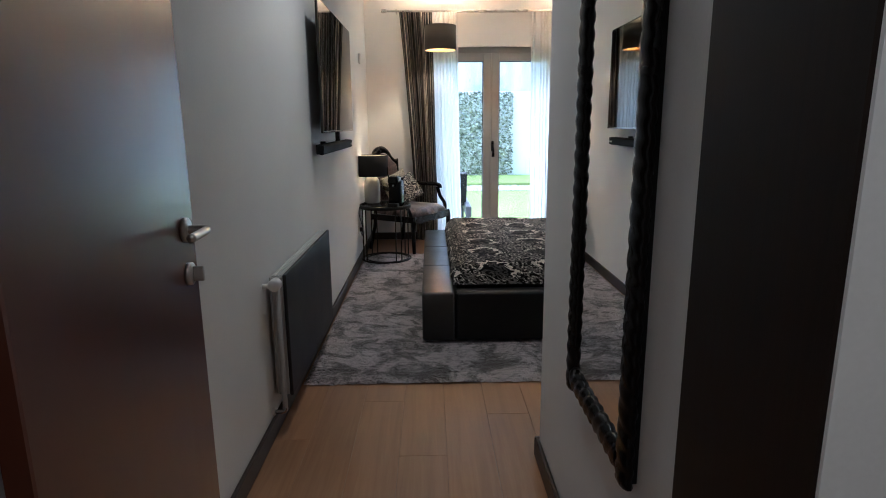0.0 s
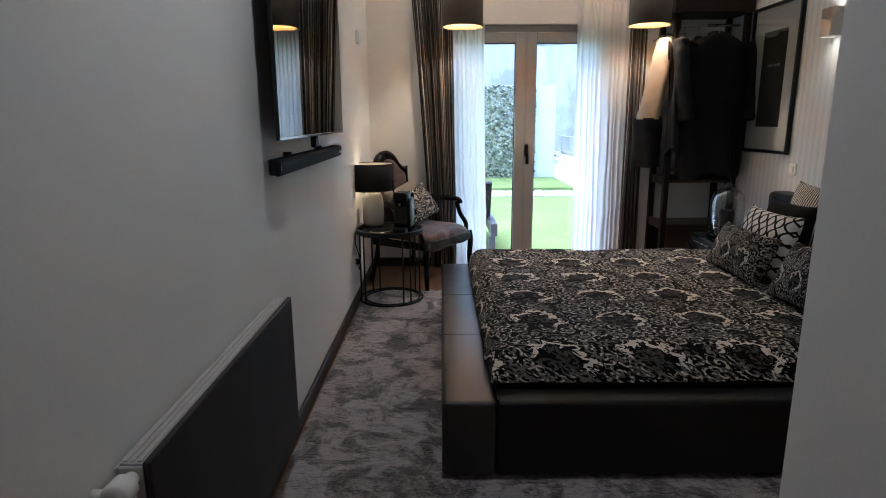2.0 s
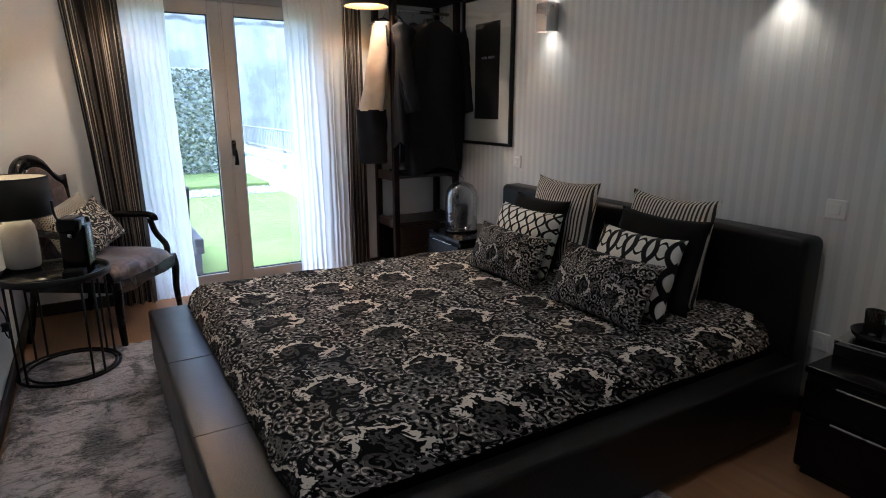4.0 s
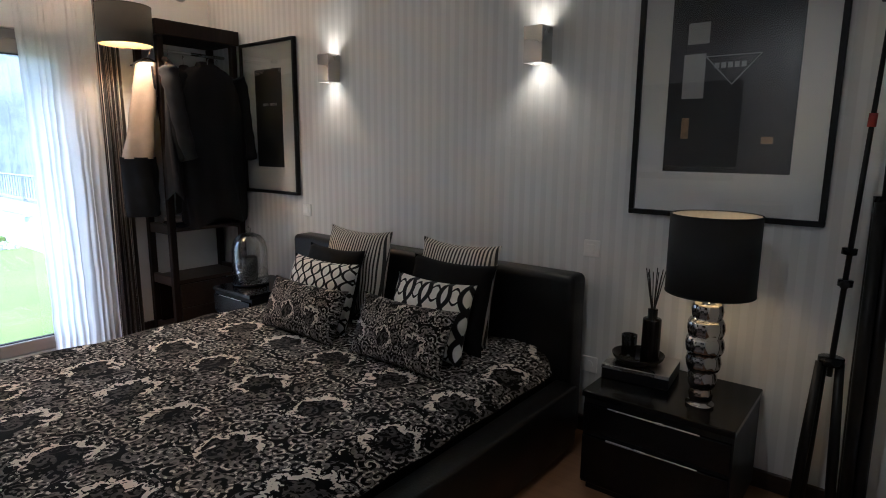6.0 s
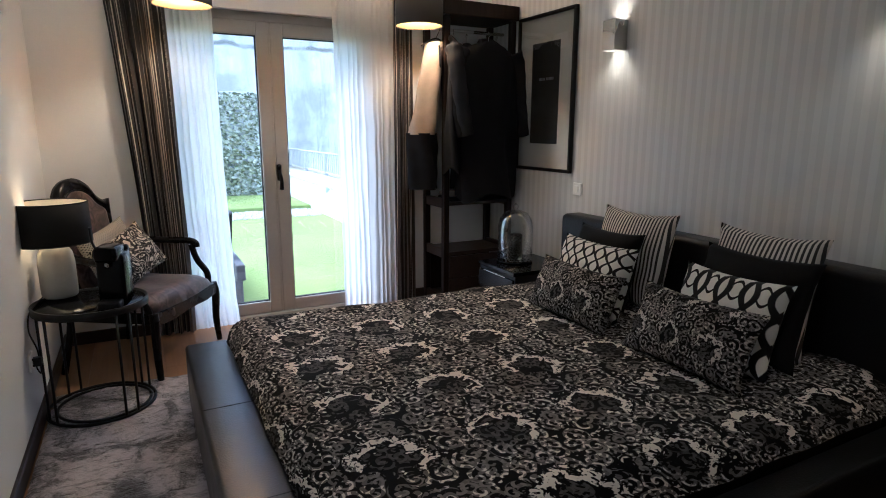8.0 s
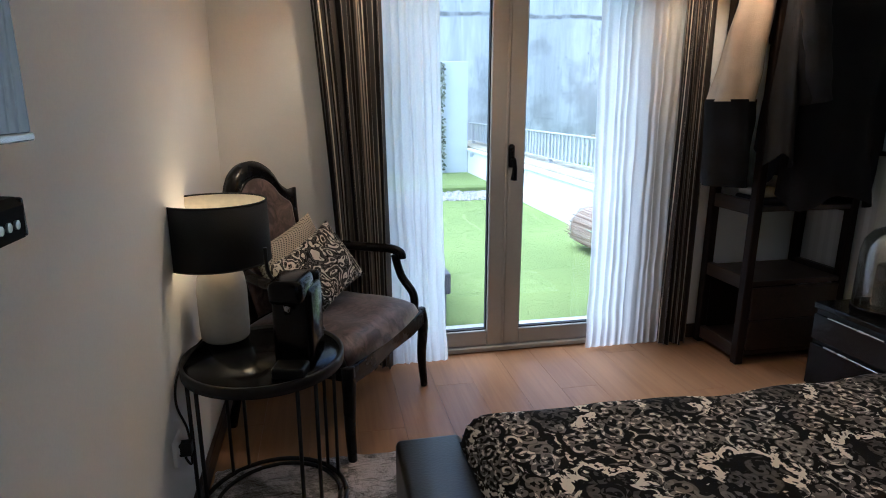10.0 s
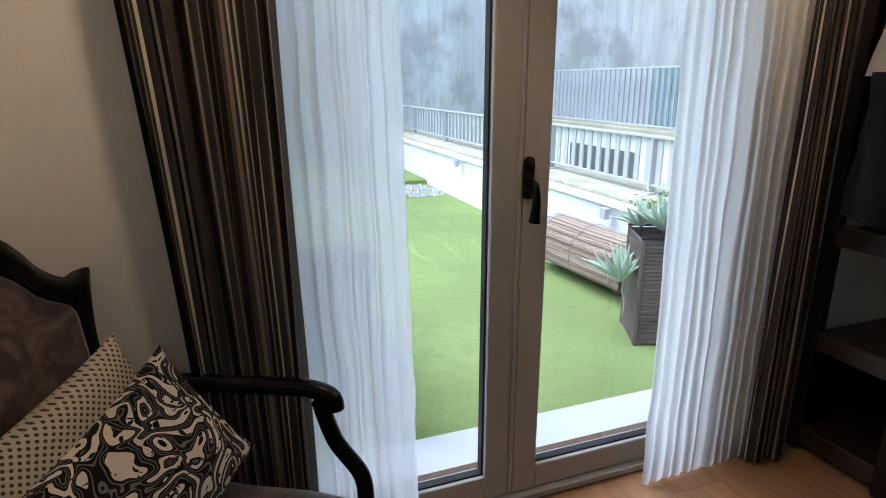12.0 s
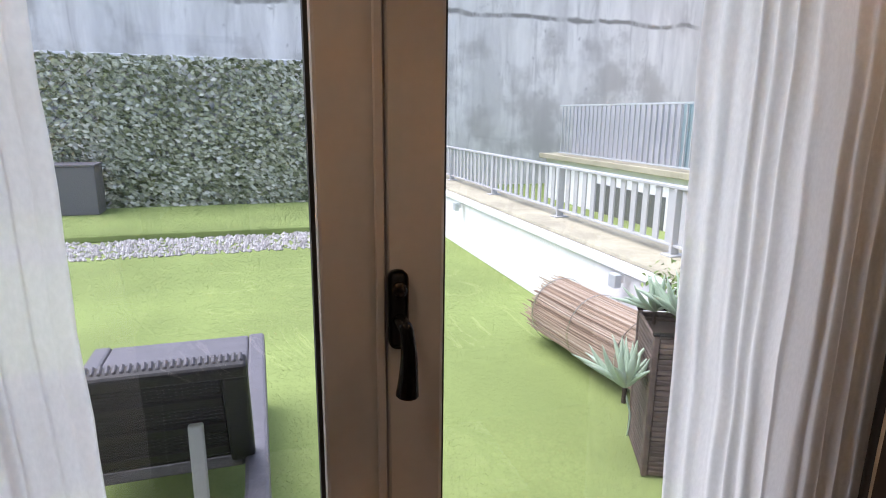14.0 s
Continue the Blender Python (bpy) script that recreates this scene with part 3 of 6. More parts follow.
def sheet(nu, nv, f, bm=None, uv=None):
    """A grid of nu by nv faces at f(u, v), with uv(u, v) as its texture place."""
    b = bm or bmesh.new()
    layer = b.loops.layers.uv.verify()
    vs = [[b.verts.new(f(i / nu, j / nv)) for j in range(nv + 1)] for i in range(nu + 1)]
    for i in range(nu):
        for j in range(nv):
            fc = b.faces.new((vs[i][j], vs[i + 1][j], vs[i + 1][j + 1], vs[i][j + 1]))
            for lo, (a, c) in zip(fc.loops, ((i, j), (i + 1, j), (i + 1, j + 1), (i, j + 1))):
                lo[layer].uv = uv(a / nu, c / nv) if uv else (a / nu, c / nv)
    return b


def flat_outline(pts, depth, bm=None, m=None, bevel=0.0):
    """A plate with the outline pts (x, z), depth thick along y."""
    b = bmesh.new()
    a = [b.verts.new((x, -depth / 2, z)) for x, z in pts]
    c = [b.verts.new((x, depth / 2, z)) for x, z in pts]
    n = len(pts)
    b.faces.new(a)
    b.faces.new(c[::-1])
    for i in range(n):
        b.faces.new((a[i], a[(i + 1) % n], c[(i + 1) % n], c[i]))
    if bevel:
        bmesh.ops.recalc_face_normals(b, faces=b.faces)
        rim = [e for e in b.edges if abs(e.verts[0].co.y - e.verts[1].co.y) < 1e-6]
        bmesh.ops.bevel(b, geom=rim, offset=bevel, segments=2, profile=0.5, affect="EDGES")
    if m:
        b.transform(m)
    return joined(bm, b)


# ---- the plan (metres) ----
WX, EX = -0.69, 2.42          # west and east wall faces
NY, SY = 6.64, 2.10           # north wall face, south wall of the bed side
PX = 0.42                     # face of the entrance partition
DY0, DY1 = 0.414, 0.672        # wall with the entrance door
HALL = -1.6                   # far end of the corridor
TOP = 2.72
D0, D1, DTOP = -0.10, 1.47, 2.12   # window opening

# walls
single("wall_west", box(WX - 0.2, WX, HALL, NY + 0.28, 0, TOP), WHITE_WALL, "smooth white painted bedroom wall", "wall", "structure")
single("wall_east", box(EX, EX + 0.2, SY - 0.2, NY + 0.28, 0, TOP), PAPER, "grey striped wallpaper wall behind the bed", "wall", "structure")
bm = box(WX, D0, NY, NY + 0.28, 0, TOP)
box(D1, EX, NY, NY + 0.28, 0, TOP, bm=bm)
box(D0, D1, NY, NY + 0.28, DTOP, TOP, bm=bm)
single("wall_north", bm, WHITE_WALL, "white wall round the garden door", "wall", "structure")
single("wall_south", box(PX + 0.12, EX, SY - 0.12, SY, 0, TOP), WHITE_WALL, "white wall at the back of the bed side", "wall", "structure")
single("wall_partition", box(PX, PX + 0.12, DY1, SY, 0, TOP), WHITE_WALL, "white partition beside the entrance", "wall", "structure")
bm = box(0.35, 1.3, DY0, DY1, 0, TOP)
box(0.3115, 0.35, DY0, DY0 + 0.004, 0, 2.1, bm=bm)
box(WX, -0.62, DY0, DY1, 0, TOP, bm=bm)
box(-0.62, 0.35, DY0, DY1, 2.1, TOP, bm=bm)
single("wall_entrance", bm, WHITE_WALL, "white wall that holds the entrance door", "wall", "structure")
single("wall_corridor", box(1.3, 1.5, HALL, DY1, 0, TOP), WHITE_WALL, "white corridor wall outside the room", "wall", "structure")
single("wall_corridor_end", box(WX - 0.2, 1.5, HALL - 0.2, HALL, 0, TOP), WHITE_WALL, "white wall at the corridor's end", "wall", "structure")
single("ceiling", box(WX - 0.2, EX + 0.2, HALL - 0.2, NY + 0.28, TOP, TOP + 0.15), CEILING, "plain white ceiling", "ceiling", "structure")

# skirting
def skirting(name, x0, x1, y0, y1):
    single(name, box(x0, x1, y0, y1, 0.004, 0.085, 0.004, 1), WENGE_Y, "dark stained wooden skirting board", "skirting", "structure", False)


skirting("baseboard_west", WX + 0.001, WX + 0.018, DY1 + 0.02, NY)
skirting("baseboard_east", EX - 0.018, EX - 0.001, SY + 0.02, NY)
skirting("baseboard_partition", PX - 0.018, PX - 0.001, DY1 + 0.02, SY)
skirting("baseboard_partition_end", PX - 0.018, PX + 0.14, SY + 0.001, SY + 0.018)
skirting("baseboard_south", PX + 0.14, EX - 0.02, SY + 0.001, SY + 0.018)
skirting("baseboard_north_west", WX + 0.02, D0 - 0.02, NY - 0.018, NY - 0.001)
skirting("baseboard_north_east", D1 + 0.02, EX - 0.02, NY - 0.018, NY - 0.001)

# ---- garden door with two leaves ----
door = tagged(new("door_2"), "white aluminium double garden door with glass panes", "door", kind="structure")
door.location = (0, NY + 0.05, 0)
FY0, FY1 = 0.0, 0.07
bm = box(D0, D0 + 0.06, FY0, FY1, 0.012, DTOP, 0.004, 1)
box(D1 - 0.06, D1, FY0, FY1, 0.012, DTOP, 0.004, 1, bm)
box(D0, D1, FY0 + 0.002, FY1 - 0.002, DTOP - 0.06, DTOP, 0.004, 1, bm)
part("frame", bm, FRAME_ALU, door, "white lacquered fixed frame")
part("threshold", box(D0, D1, FY0 - 0.03, FY1 + 0.02, 0.004, 0.03, 0.004, 1), FRAME_ALU, door, "low metal threshold")


def door_leaf(x0, x1, left):
    leaf = new("leaf")
    leaf.parent = door
    y0, y1, z0, z1, w = -0.012, 0.05, 0.034, DTOP - 0.062, 0.087
    fr = box(x0, x0 + w, y0, y1, z0, z1, 0.006, 2)
    box(x1 - w, x1, y0, y1, z0, z1, 0.006, 2, fr)
    box(x0 + w, x1 - w, y0 + 0.002, y1 - 0.002, z0, z0 + 0.085, 0.005, 2, fr)
    box(x0 + w, x1 - w, y0 + 0.002, y1 - 0.002, z1 - w, z1, 0.005, 2, fr)
    part("stile_frame", fr, FRAME_ALU, leaf)
    g = box(x0 + w, x0 + w + 0.006, 0.004, 0.034, z0 + 0.085, z1 - w)
    box(x1 - w - 0.006, x1 - w, 0.004, 0.034, z0 + 0.085, z1 - w, bm=g)
    box(x0 + w, x1 - w, 0.004, 0.034, z0 + 0.085, z0 + 0.091, bm=g)
    box(x0 + w, x1 - w, 0.004, 0.034, z1 - w - 0.006, z1 - w, bm=g)
    part("gasket", g, RUBBER, leaf, "black rubber gasket")
    pn = part("pane", box(x0 + w + 0.003, x1 - w - 0.003, 0.015, 0.021, z0 + 0.088, z1 - w - 0.003), PANE, leaf, "clear glass pane")
    pn.visible_shadow = False
    return leaf


SEAM = 0.683
door_leaf(D0 + 0.062, SEAM - 0.003, True)
leaf_r = door_leaf(SEAM + 0.003, D1 - 0.062, False)
part("meeting_strip", box(SEAM - 0.012, SEAM + 0.001, -0.018, -0.0125, 0.04, DTOP - 0.07, 0.002, 1), FRAME_ALU, leaf_r)
hd = part("door_handle", box(SEAM + 0.005, SEAM + 0.033, -0.026, -0.013, 0.995, 1.112, 0.012, 3), BLACK, leaf_r, "black lever handle with curved grip", True)
bm = tube(bend([(SEAM + 0.019, -0.027, 1.04), (SEAM + 0.020, -0.050, 1.04), (SEAM + 0.022, -0.058, 1.032), (SEAM + 0.025, -0.058, 0.995), (SEAM + 0.025, -0.054, 0.96), (SEAM + 0.024, -0.051, 0.936)]), [0.010] * 17 + [0.010 + 0.0003 * i for i in range(24)], 12)
part("grip", bm, GLOSS_BLACK, hd, "", True)
part("button", spun([(0, 0), (0.011, 0), (0.011, 0.006), (0.0, 0.008)], 20, None, pose(SEAM + 0.019, -0.026, 1.085, 90)), GLOSS_BLACK, hd, "", True)

# ---- entrance door ----
ed = tagged(new("door_1"), "dark mahogany entrance door standing open", "door", kind="structure")
bm = box(0.31, 0.349, DY0 + 0.005, DY1 + 0.002, 0.004, 2.1, 0.003, 1)
box(-0.62, -0.581, DY0 - 0.012, DY1 + 0.012, 0.004, 2.1, 0.004, 1, bm)
box(-0.581, 0.31, DY0 - 0.012, DY1 + 0.012, 2.06, 2.1, 0.004, 1, bm)
part("jamb", bm, WENGE, ed, "dark wenge door lining")
bm = box(0.349, 0.405, DY1 + 0.001, DY1 + 0.014, 0.004, 2.15, 0.004, 1)
part("casing", bm, WENGE, ed)
# the leaf, hinged at the west jamb
leaf = part("leaf", box(-0.02, 0.02, 0.0, 0.66, 0.012, 2.05, 0.003, 1), MAHOGANY, ed, "reddish brown wooden leaf")
leaf.matrix_basis = pose(-0.534, 0.68, 0, 0, 0, 3.0)
for z, r in ((1.085, 0.027), (0.985, 0.026)):
    part("rosette", spun([(0, 0), (r, 0), (r, 0.008), (r - 0.004, 0.011), (0, 0.011)], 28, None, pose(0.02, 0.6, z, 0, 90)), STEEL, leaf, "brushed steel rosette", True)
part("door_handle", tube(bend([(0.028, 0.6, 1.085), (0.062, 0.6, 1.085), (0.07, 0.592, 1.085), (0.072, 0.56, 1.085), (0.072, 0.49, 1.085)], 6), 0.0095, 14), STEEL, leaf, "brushed steel lever handle", True)
part("thumb_turn", box(0.03, 0.055, 0.596, 0.604, 0.968, 1.002, 0.003, 2), STEEL, leaf)

# ---- radiator ----
rad = thing("radiator", (WX, 2.36, 0), "flat anthracite panel radiator with pale grey side", "radiator")
part("front_panel", box(0.068, 0.083, 0.0, 1.06, 0.16, 0.70, 0.004, 2), RAD_FRONT, rad, "matt anthracite front")
part("side_cover", box(0.022, 0.067, 0.0, 0.006, 0.165, 0.69, 0.002, 1), RAD_SIDE, rad)
part("side_cover", box(0.022, 0.067, 1.054, 1.06, 0.165, 0.69, 0.002, 1), RAD_SIDE, rad)
bm = box(0.022, 0.067, 0.007, 1.053, 0.685, 0.694)
for i in range(3):
    box(0.026 + i * 0.014, 0.034 + i * 0.014, 0.012, 1.048, 0.6945, 0.697, bm=bm)
part("top_grille", bm, RAD_SIDE, rad, "pale grey ribbed top grille")
part("rear_panel", box(0.012, 0.021, 0.0, 1.06, 0.17, 0.69, 0.003, 1), RAD_SIDE, rad)
part("valve", spun([(0, 0), (0.014, 0), (0.016, 0.02), (0.025, 0.024), (0.026, 0.06), (0.022, 0.068), (0, 0.07)], 24, None, pose(0.05, -0.006, 0.672, 90)), PLASTIC_WHITE, rad, "round white thermostat valve", True)
part("valve_pipe", tube([(0.05, -0.02, 0.66), (0.05, -0.022, 0.2), (0.05, -0.022, 0.1)], 0.011, 12), RAD_SIDE, rad, "", True)
part("wall_pipe", tube(bend([(0.05, -0.022, 0.12), (0.045, -0.03, 0.10), (0.0, -0.03, 0.10)], 5), 0.009, 10), CHROME, rad, "", True)
part("vent_plug", spun([(0, 0), (0.012, 0), (0.012, 0.03), (0, 0.034)], 16, None, pose(0.0, -0.05, 0.665, 0, 90)), PLASTIC_WHITE, rad, "", True)
part("lower_rosette", spun([(0, 0), (0.02, 0), (0.018, 0.008), (0, 0.01)], 20, None, pose(0.0, -0.03, 0.10, 0, 90)), PLASTIC_WHITE, rad, "", True)

# ---- television and sound bar ----
tv = thing("television", (WX, 4.055, 1.63), "large flat black television on a wall bracket", "television")
part("case", box(0.070, 0.082, -0.655, 0.655, -0.37, 0.37, 0.004, 2), BLACK, tv)
part("rear_housing", box(0.045, 0.0698, -0.42, 0.42, -0.33, 0.12, 0.006, 2), BLACK, tv)
part("screen", box(0.0825, 0.0845, -0.648, 0.648, -0.358, 0.362), SCREEN, tv, "glossy black screen")
part("bezel", box(0.0825, 0.086, -0.655, 0.655, -0.37, -0.359, 0.002, 1), CHROME, tv, "thin silver lower bezel")
part("bracket", box(0.0, 0.0445, -0.2, 0.2, -0.2, 0.2, 0.004, 1), BLACK, tv)
part("stand_neck", box(0.05, 0.075, -0.03, 0.03, -0.42, -0.371, 0.004, 1), GLOSS_BLACK, tv)
sb = thing("soundbar", (WX, 4.05, 1.16), "long satin black sound bar under the television", "soundbar")
bm = flat_outline([(0.030, -0.016), (0.062, -0.026), (0.074, -0.021), (0.078, 0.022), (0.068, 0.032), (0.030, 0.034)], 1.24, None, None, 0.003)
part("body", bm, GRILLE, sb, "", False)
for y in (-0.619, 0.619):
    part("end_cap", box(0.033, 0.076, y - 0.006, y + 0.006, -0.021, 0.031, 0.004, 2), GLOSS_BLACK, sb)
for y in (-0.3, 0.3):
    part("bracket", box(0.0, 0.032, y - 0.01, y + 0.01, -0.014, 0.045, 0.003, 1), BLACK, sb)
for k in range(3):
    part("button", spun([(0, 0), (0.006, 0), (0.006, 0.003), (0, 0.004)], 12, None, pose(0.0775, 0.55 + 0.02 * k, 0.0, 0, 90)), STEEL, sb)

# ---- bed ----
bed = thing("bed", (0, 0, 0), "low black leather platform bed with padded foot ledge", "bed")
FX0, FX1, BY0, BY1 = -0.06, 2.2, 3.30, 5.385
part("foot_rail", box(FX0, FX0 + 0.20, BY0, BY1, 0.035, 0.335, 0.018, 3), LEDGE_LEATHER, bed, "wide padded glossy leather foot ledge", True)
part("side_rail", box(FX0 + 0.202, FX1, BY0, BY0 + 0.12, 0.035, 0.333, 0.018, 3), LEATHER, bed, "black leather side rail", True)
part("side_rail", box(FX0 + 0.202, FX1, BY1 - 0.12, BY1, 0.035, 0.333, 0.018, 3), LEATHER, bed, "black leather side rail", True)
part("slat_base", box(FX0 + 0.20, FX1, BY0 + 0.121, BY1 - 0.121, 0.1, 0.24), BLACK, bed)
part("headboard", box(2.2, 2.36, 3.355, 5.40, 0.02, 0.835, 0.035, 4), LEATHER, bed, "padded black leather headboard", True)
part("seam", box(FX0 + 0.209, FX0 + 0.2025, BY0 + 0.02, BY1 - 0.02, 0.33, 0.3365), BLACK, bed)
for y in (3.98, 4.62):
    part("seam", box(FX0 + 0.01, FX0 + 0.19, y, y + 0.003, 0.3345, 0.3365), BLACK, bed)
for x in (0.05, 2.0):
    for y in (3.4, 5.3):
        part("leg", box(x, x + 0.08, y, y + 0.06, 0.018, 0.045), BLACK, bed)

single("mattress", box(0.15, 2.195, 3.46, 5.29, 0.245, 0.40, 0.03, 3), BLACK, "dark fitted mattress on the bed base", "mattress")


def duvet_at(u, v):
    """Soft quilt: flat top, rolled edges, light creases."""
    x0, x1, y0, y1 = 0.125, 2.195, 3.435, 5.315
    x, y = x0 + (x1 - x0) * u, y0 + (y1 - y0) * v
    ex, ey0, ey1 = (x - x0), (y - y0), (y1 - y)
    d = min(ex, ey0, ey1)
    r = 0.13
    z = 0.345 + 0.125 * math.sqrt(max(0.0, 1 - max(0.0, 1 - d / r) ** 2.0))
    n = noise.noise(Vector((x * 2.6, y * 2.6, 0.3)))
    n2 = noise.noise(Vector((x * 7.5, y * 6.0, 4.1)))
    edge = min(1.0, d / 0.05)
    z += (0.014 * n + 0.008 * n2) * edge
    x += 0.012 * noise.noise(Vector((y * 5, z * 6, 1.0))) * (1 if ex < 0.2 else 0)
    y += 0.012 * noise.noise(Vector((x * 5, z * 6, 7.0))) * (1 if min(ey0, ey1) < 0.2 else 0)
    return (x, y, z)


bm = sheet(130, 120, duvet_at)
single("duvet", bm, DUVET, "black quilt with cream paisley print spread over the bed", "duvet", smooth=True)


def cushion(name, at, size, material, label, rz=90, lean=20, plump=0.075, roll=0.0):
    """A stuffed square with pinched corners, upright in local x and z."""
    w, h = size

    def f(side):
        def g(u, v):
            a, b = u * 2 - 1, v * 2 - 1
            full = max(0.0, (1 - a * a) * (1 - b * b)) ** 0.42
            pinch = 1 - 0.10 * (1 - b * b) * abs(a) ** 3
            pinch2 = 1 - 0.10 * (1 - a * a) * abs(b) ** 3
            n = noise.noise(Vector((a * 2 + at[1] * 5, b * 2, side * 3.0))) * 0.012
            return (a * w / 2 * pinch, side * (plump * full + n * full + 0.002), h / 2 + b * h / 2 * pinch2)
        return g

    bm = sheet(20, 20, f(-1))
    sheet(20, 20, f(1), bm)
    bmesh.ops.remove_doubles(bm, verts=bm.verts[:], dist=0.006)
    ob = new(name, mesh_of(name, bm, material, True))
    ob.matrix_world = pose(*at, 0, 0, rz) @ pose(0, 0, 0, lean, roll, 0)
    return tagged(ob, label, "cushion", "cushions on the bed")


# local -y faces the foot of the bed when rz is -90
cushion("cushion", (1.99, 4.62, 0.47), (0.50, 0.50), STRIPE_CUSHION, "black and cream striped cushion against the headboard", -90, -12)
cushion("cushion", (1.99, 3.91, 0.47), (0.48, 0.50), STRIPE_CUSHION, "black and cream striped cushion against the headboard", -90, -12)
cushion("cushion", (1.88, 4.71, 0.47), (0.46, 0.40), BLACK_VELVET, "plain black velvet cushion", -90, -16)
cushion("cushion", (1.88, 3.88, 0.47), (0.50, 0.43), BLACK_VELVET, "plain black velvet cushion", -90, -16)
cushion("cushion", (1.72, 4.62, 0.465), (0.52, 0.37), LATTICE_A, "cream cushion with a bold black lattice", -90, -18)
cushion("cushion", (1.74, 3.875, 0.465), (0.47, 0.37), LATTICE_B, "cream cushion with a bold black trellis", -90, -18)
cushion("cushion", (1.56, 4.56, 0.465), (0.58, 0.28), CUSHION_PRINT, "small black and cream paisley cushion", -90, -24, 0.07)
cushion("cushion", (1.56, 3.89, 0.465), (0.56, 0.30), CUSHION_PRINT, "small black and cream paisley cushion", -90, -24, 0.07)

# ---- rug ----
def rug_at(u, v):
    x, y = -0.665 + (1.40 + 0.665) * u, 2.79 + (5.83 - 2.79) * v
    e = min(u * 2.6, (1 - u) * 2.6, v * 3.0, (1 - v) * 3.0)
    n = noise.noise(Vector((x * 9, y * 16, 0))) * 0.6 + noise.noise(Vector((x * 22, y * 48, 2))) * 0.7
    return (x + 0.006 * noise.noise(Vector((x * 9, y * 40, 5))), y + 0.01 * noise.noise(Vector((x * 40, y * 9, 8))), 0.006 + 0.012 * min(1, e / 0.03) + 0.008 * n)


single("rug", sheet(190, 260, rug_at), RUG, "silvery taupe plush rug under the bed", "rug", smooth=True)


# ---- lamps ----
def lamp(name, at, watts, col, radius=0.03):
    ob = new(name, bpy.data.lights.new(name, "POINT"))
    ob.data.energy, ob.data.color, ob.data.shadow_soft_size = watts, col, radius
    ob.location = at
    return tagged(ob, kind="structure")


def spot(name, at, aim, watts, col, angle, blend=0.6):
    ob = new(name, bpy.data.lights.new(name, "SPOT"))
    ob.data.energy, ob.data.color, ob.data.shadow_soft_size = watts, col, 0.02
    ob.data.spot_size, ob.data.spot_blend = radians(angle), blend
    ob.matrix_world = look(at, aim)
    return tagged(ob, kind="structure")


def drum(r, h, outer, inner, parent, z=0.0, taper=0.0):
    """An open drum shade with a lining, its lower rim at z."""
    part("shade", spun([(r, z), (r - taper, z + h), (r - taper - 0.002, z + h), (r - 0.002, z)], 48, None, None, True), outer, parent, "", True)
    part("lining", spun([(r - 0.0025, z + 0.001), (r - taper - 0.0025, z + h - 0.001), (r - taper - 0.004, z + h - 0.001), (r - 0.004, z + 0.001)], 48, None, None, True), inner, parent, "cream inner lining", True)
    for zz in (z + 0.001, z + h - 0.003):
        k = r - (taper if zz > z + 0.01 else 0)
        part("rim", spun([(k - 0.004, zz - 0.001), (k + 0.0012, zz - 0.001), (k + 0.0012, zz + 0.004), (k - 0.004, zz + 0.004)], 48, None, None, True), outer, parent, "", True)


for px, py in ((0.115, 6.19), (1.566, 6.17)):
    pl = thing("pendant_lamp", (px, py, 2.03), "taupe drum pendant lamp glowing warm inside", "lamp", "pendant lamps by the curtains")
    drum(0.158, 0.235, SHADE_TAUPE, SHADE_GOLD, pl)
    part("cord", tube([(0, 0, 0.10), (0, 0, TOP - 2.03 - 0.02)], 0.003, 8), PLASTIC_WHITE, pl)
    part("rose", spun([(0, 0.668), (0.045, 0.67), (0.05, 0.684), (0.05, 0.69), (0, 0.69)], 28), PLASTIC_WHITE, pl, "", True)
    part("bulb_holder", spun([(0, 0.086), (0.012, 0.086), (0.012, 0.10), (0, 0.10)], 18), BLACK, pl, "", True)
    part("bulb", spun([(0, 0.038), (0.02, 0.045), (0.028, 0.06), (0.022, 0.075), (0.013, 0.085), (0, 0.085)], 20), BULB, pl, "glowing bulb", True)
    part("spider", tube([(-0.155, 0, 0.15), (0.155, 0, 0.15)], 0.0018, 6), STEEL, pl)
    lamp("pendant_light", (px, py, 2.03 + 0.13), PENDANT_W, (1.0, 0.70, 0.41), 0.04)

for sy in (5.185, 3.674):
    sc = thing("wall_sconce", (EX, sy, 1.90), "square brushed metal up-and-down wall light", "wall light", "sconces over the bed")
    bm = box(-0.10, -0.094, -0.05, 0.05, -0.085, 0.085, 0.001, 1)
    box(-0.0935, -0.006, -0.05, -0.044, -0.085, 0.085, bm=bm)
    box(-0.0935, -0.006, 0.044, 0.05, -0.085, 0.085, bm=bm)
    box(-0.0055, -0.001, -0.05, 0.05, -0.085, 0.085, bm=bm)
    part("body", bm, STEEL, sc, "brushed steel box open above and below")
    part("holder", box(-0.09, -0.008, -0.042, 0.042, -0.03, 0.03), BLACK, sc)
    for z in (-0.036, 0.031):
        part("led", box(-0.07, -0.03, -0.02, 0.02, z, z + 0.005), LED_GLOW, sc, "bright led disc")
    spot("sconce_light_down", (EX - 0.072, sy, 1.90 - 0.05), (EX - 0.62, sy, 0), SCONCE_W, (1.0, 0.76, 0.48), 140, 1.0)
    spot("sconce_light_up", (EX - 0.072, sy, 1.90 + 0.05), (EX - 0.62, sy, 4), SCONCE_W * 0.9, (1.0, 0.76, 0.48), 140, 1.0)


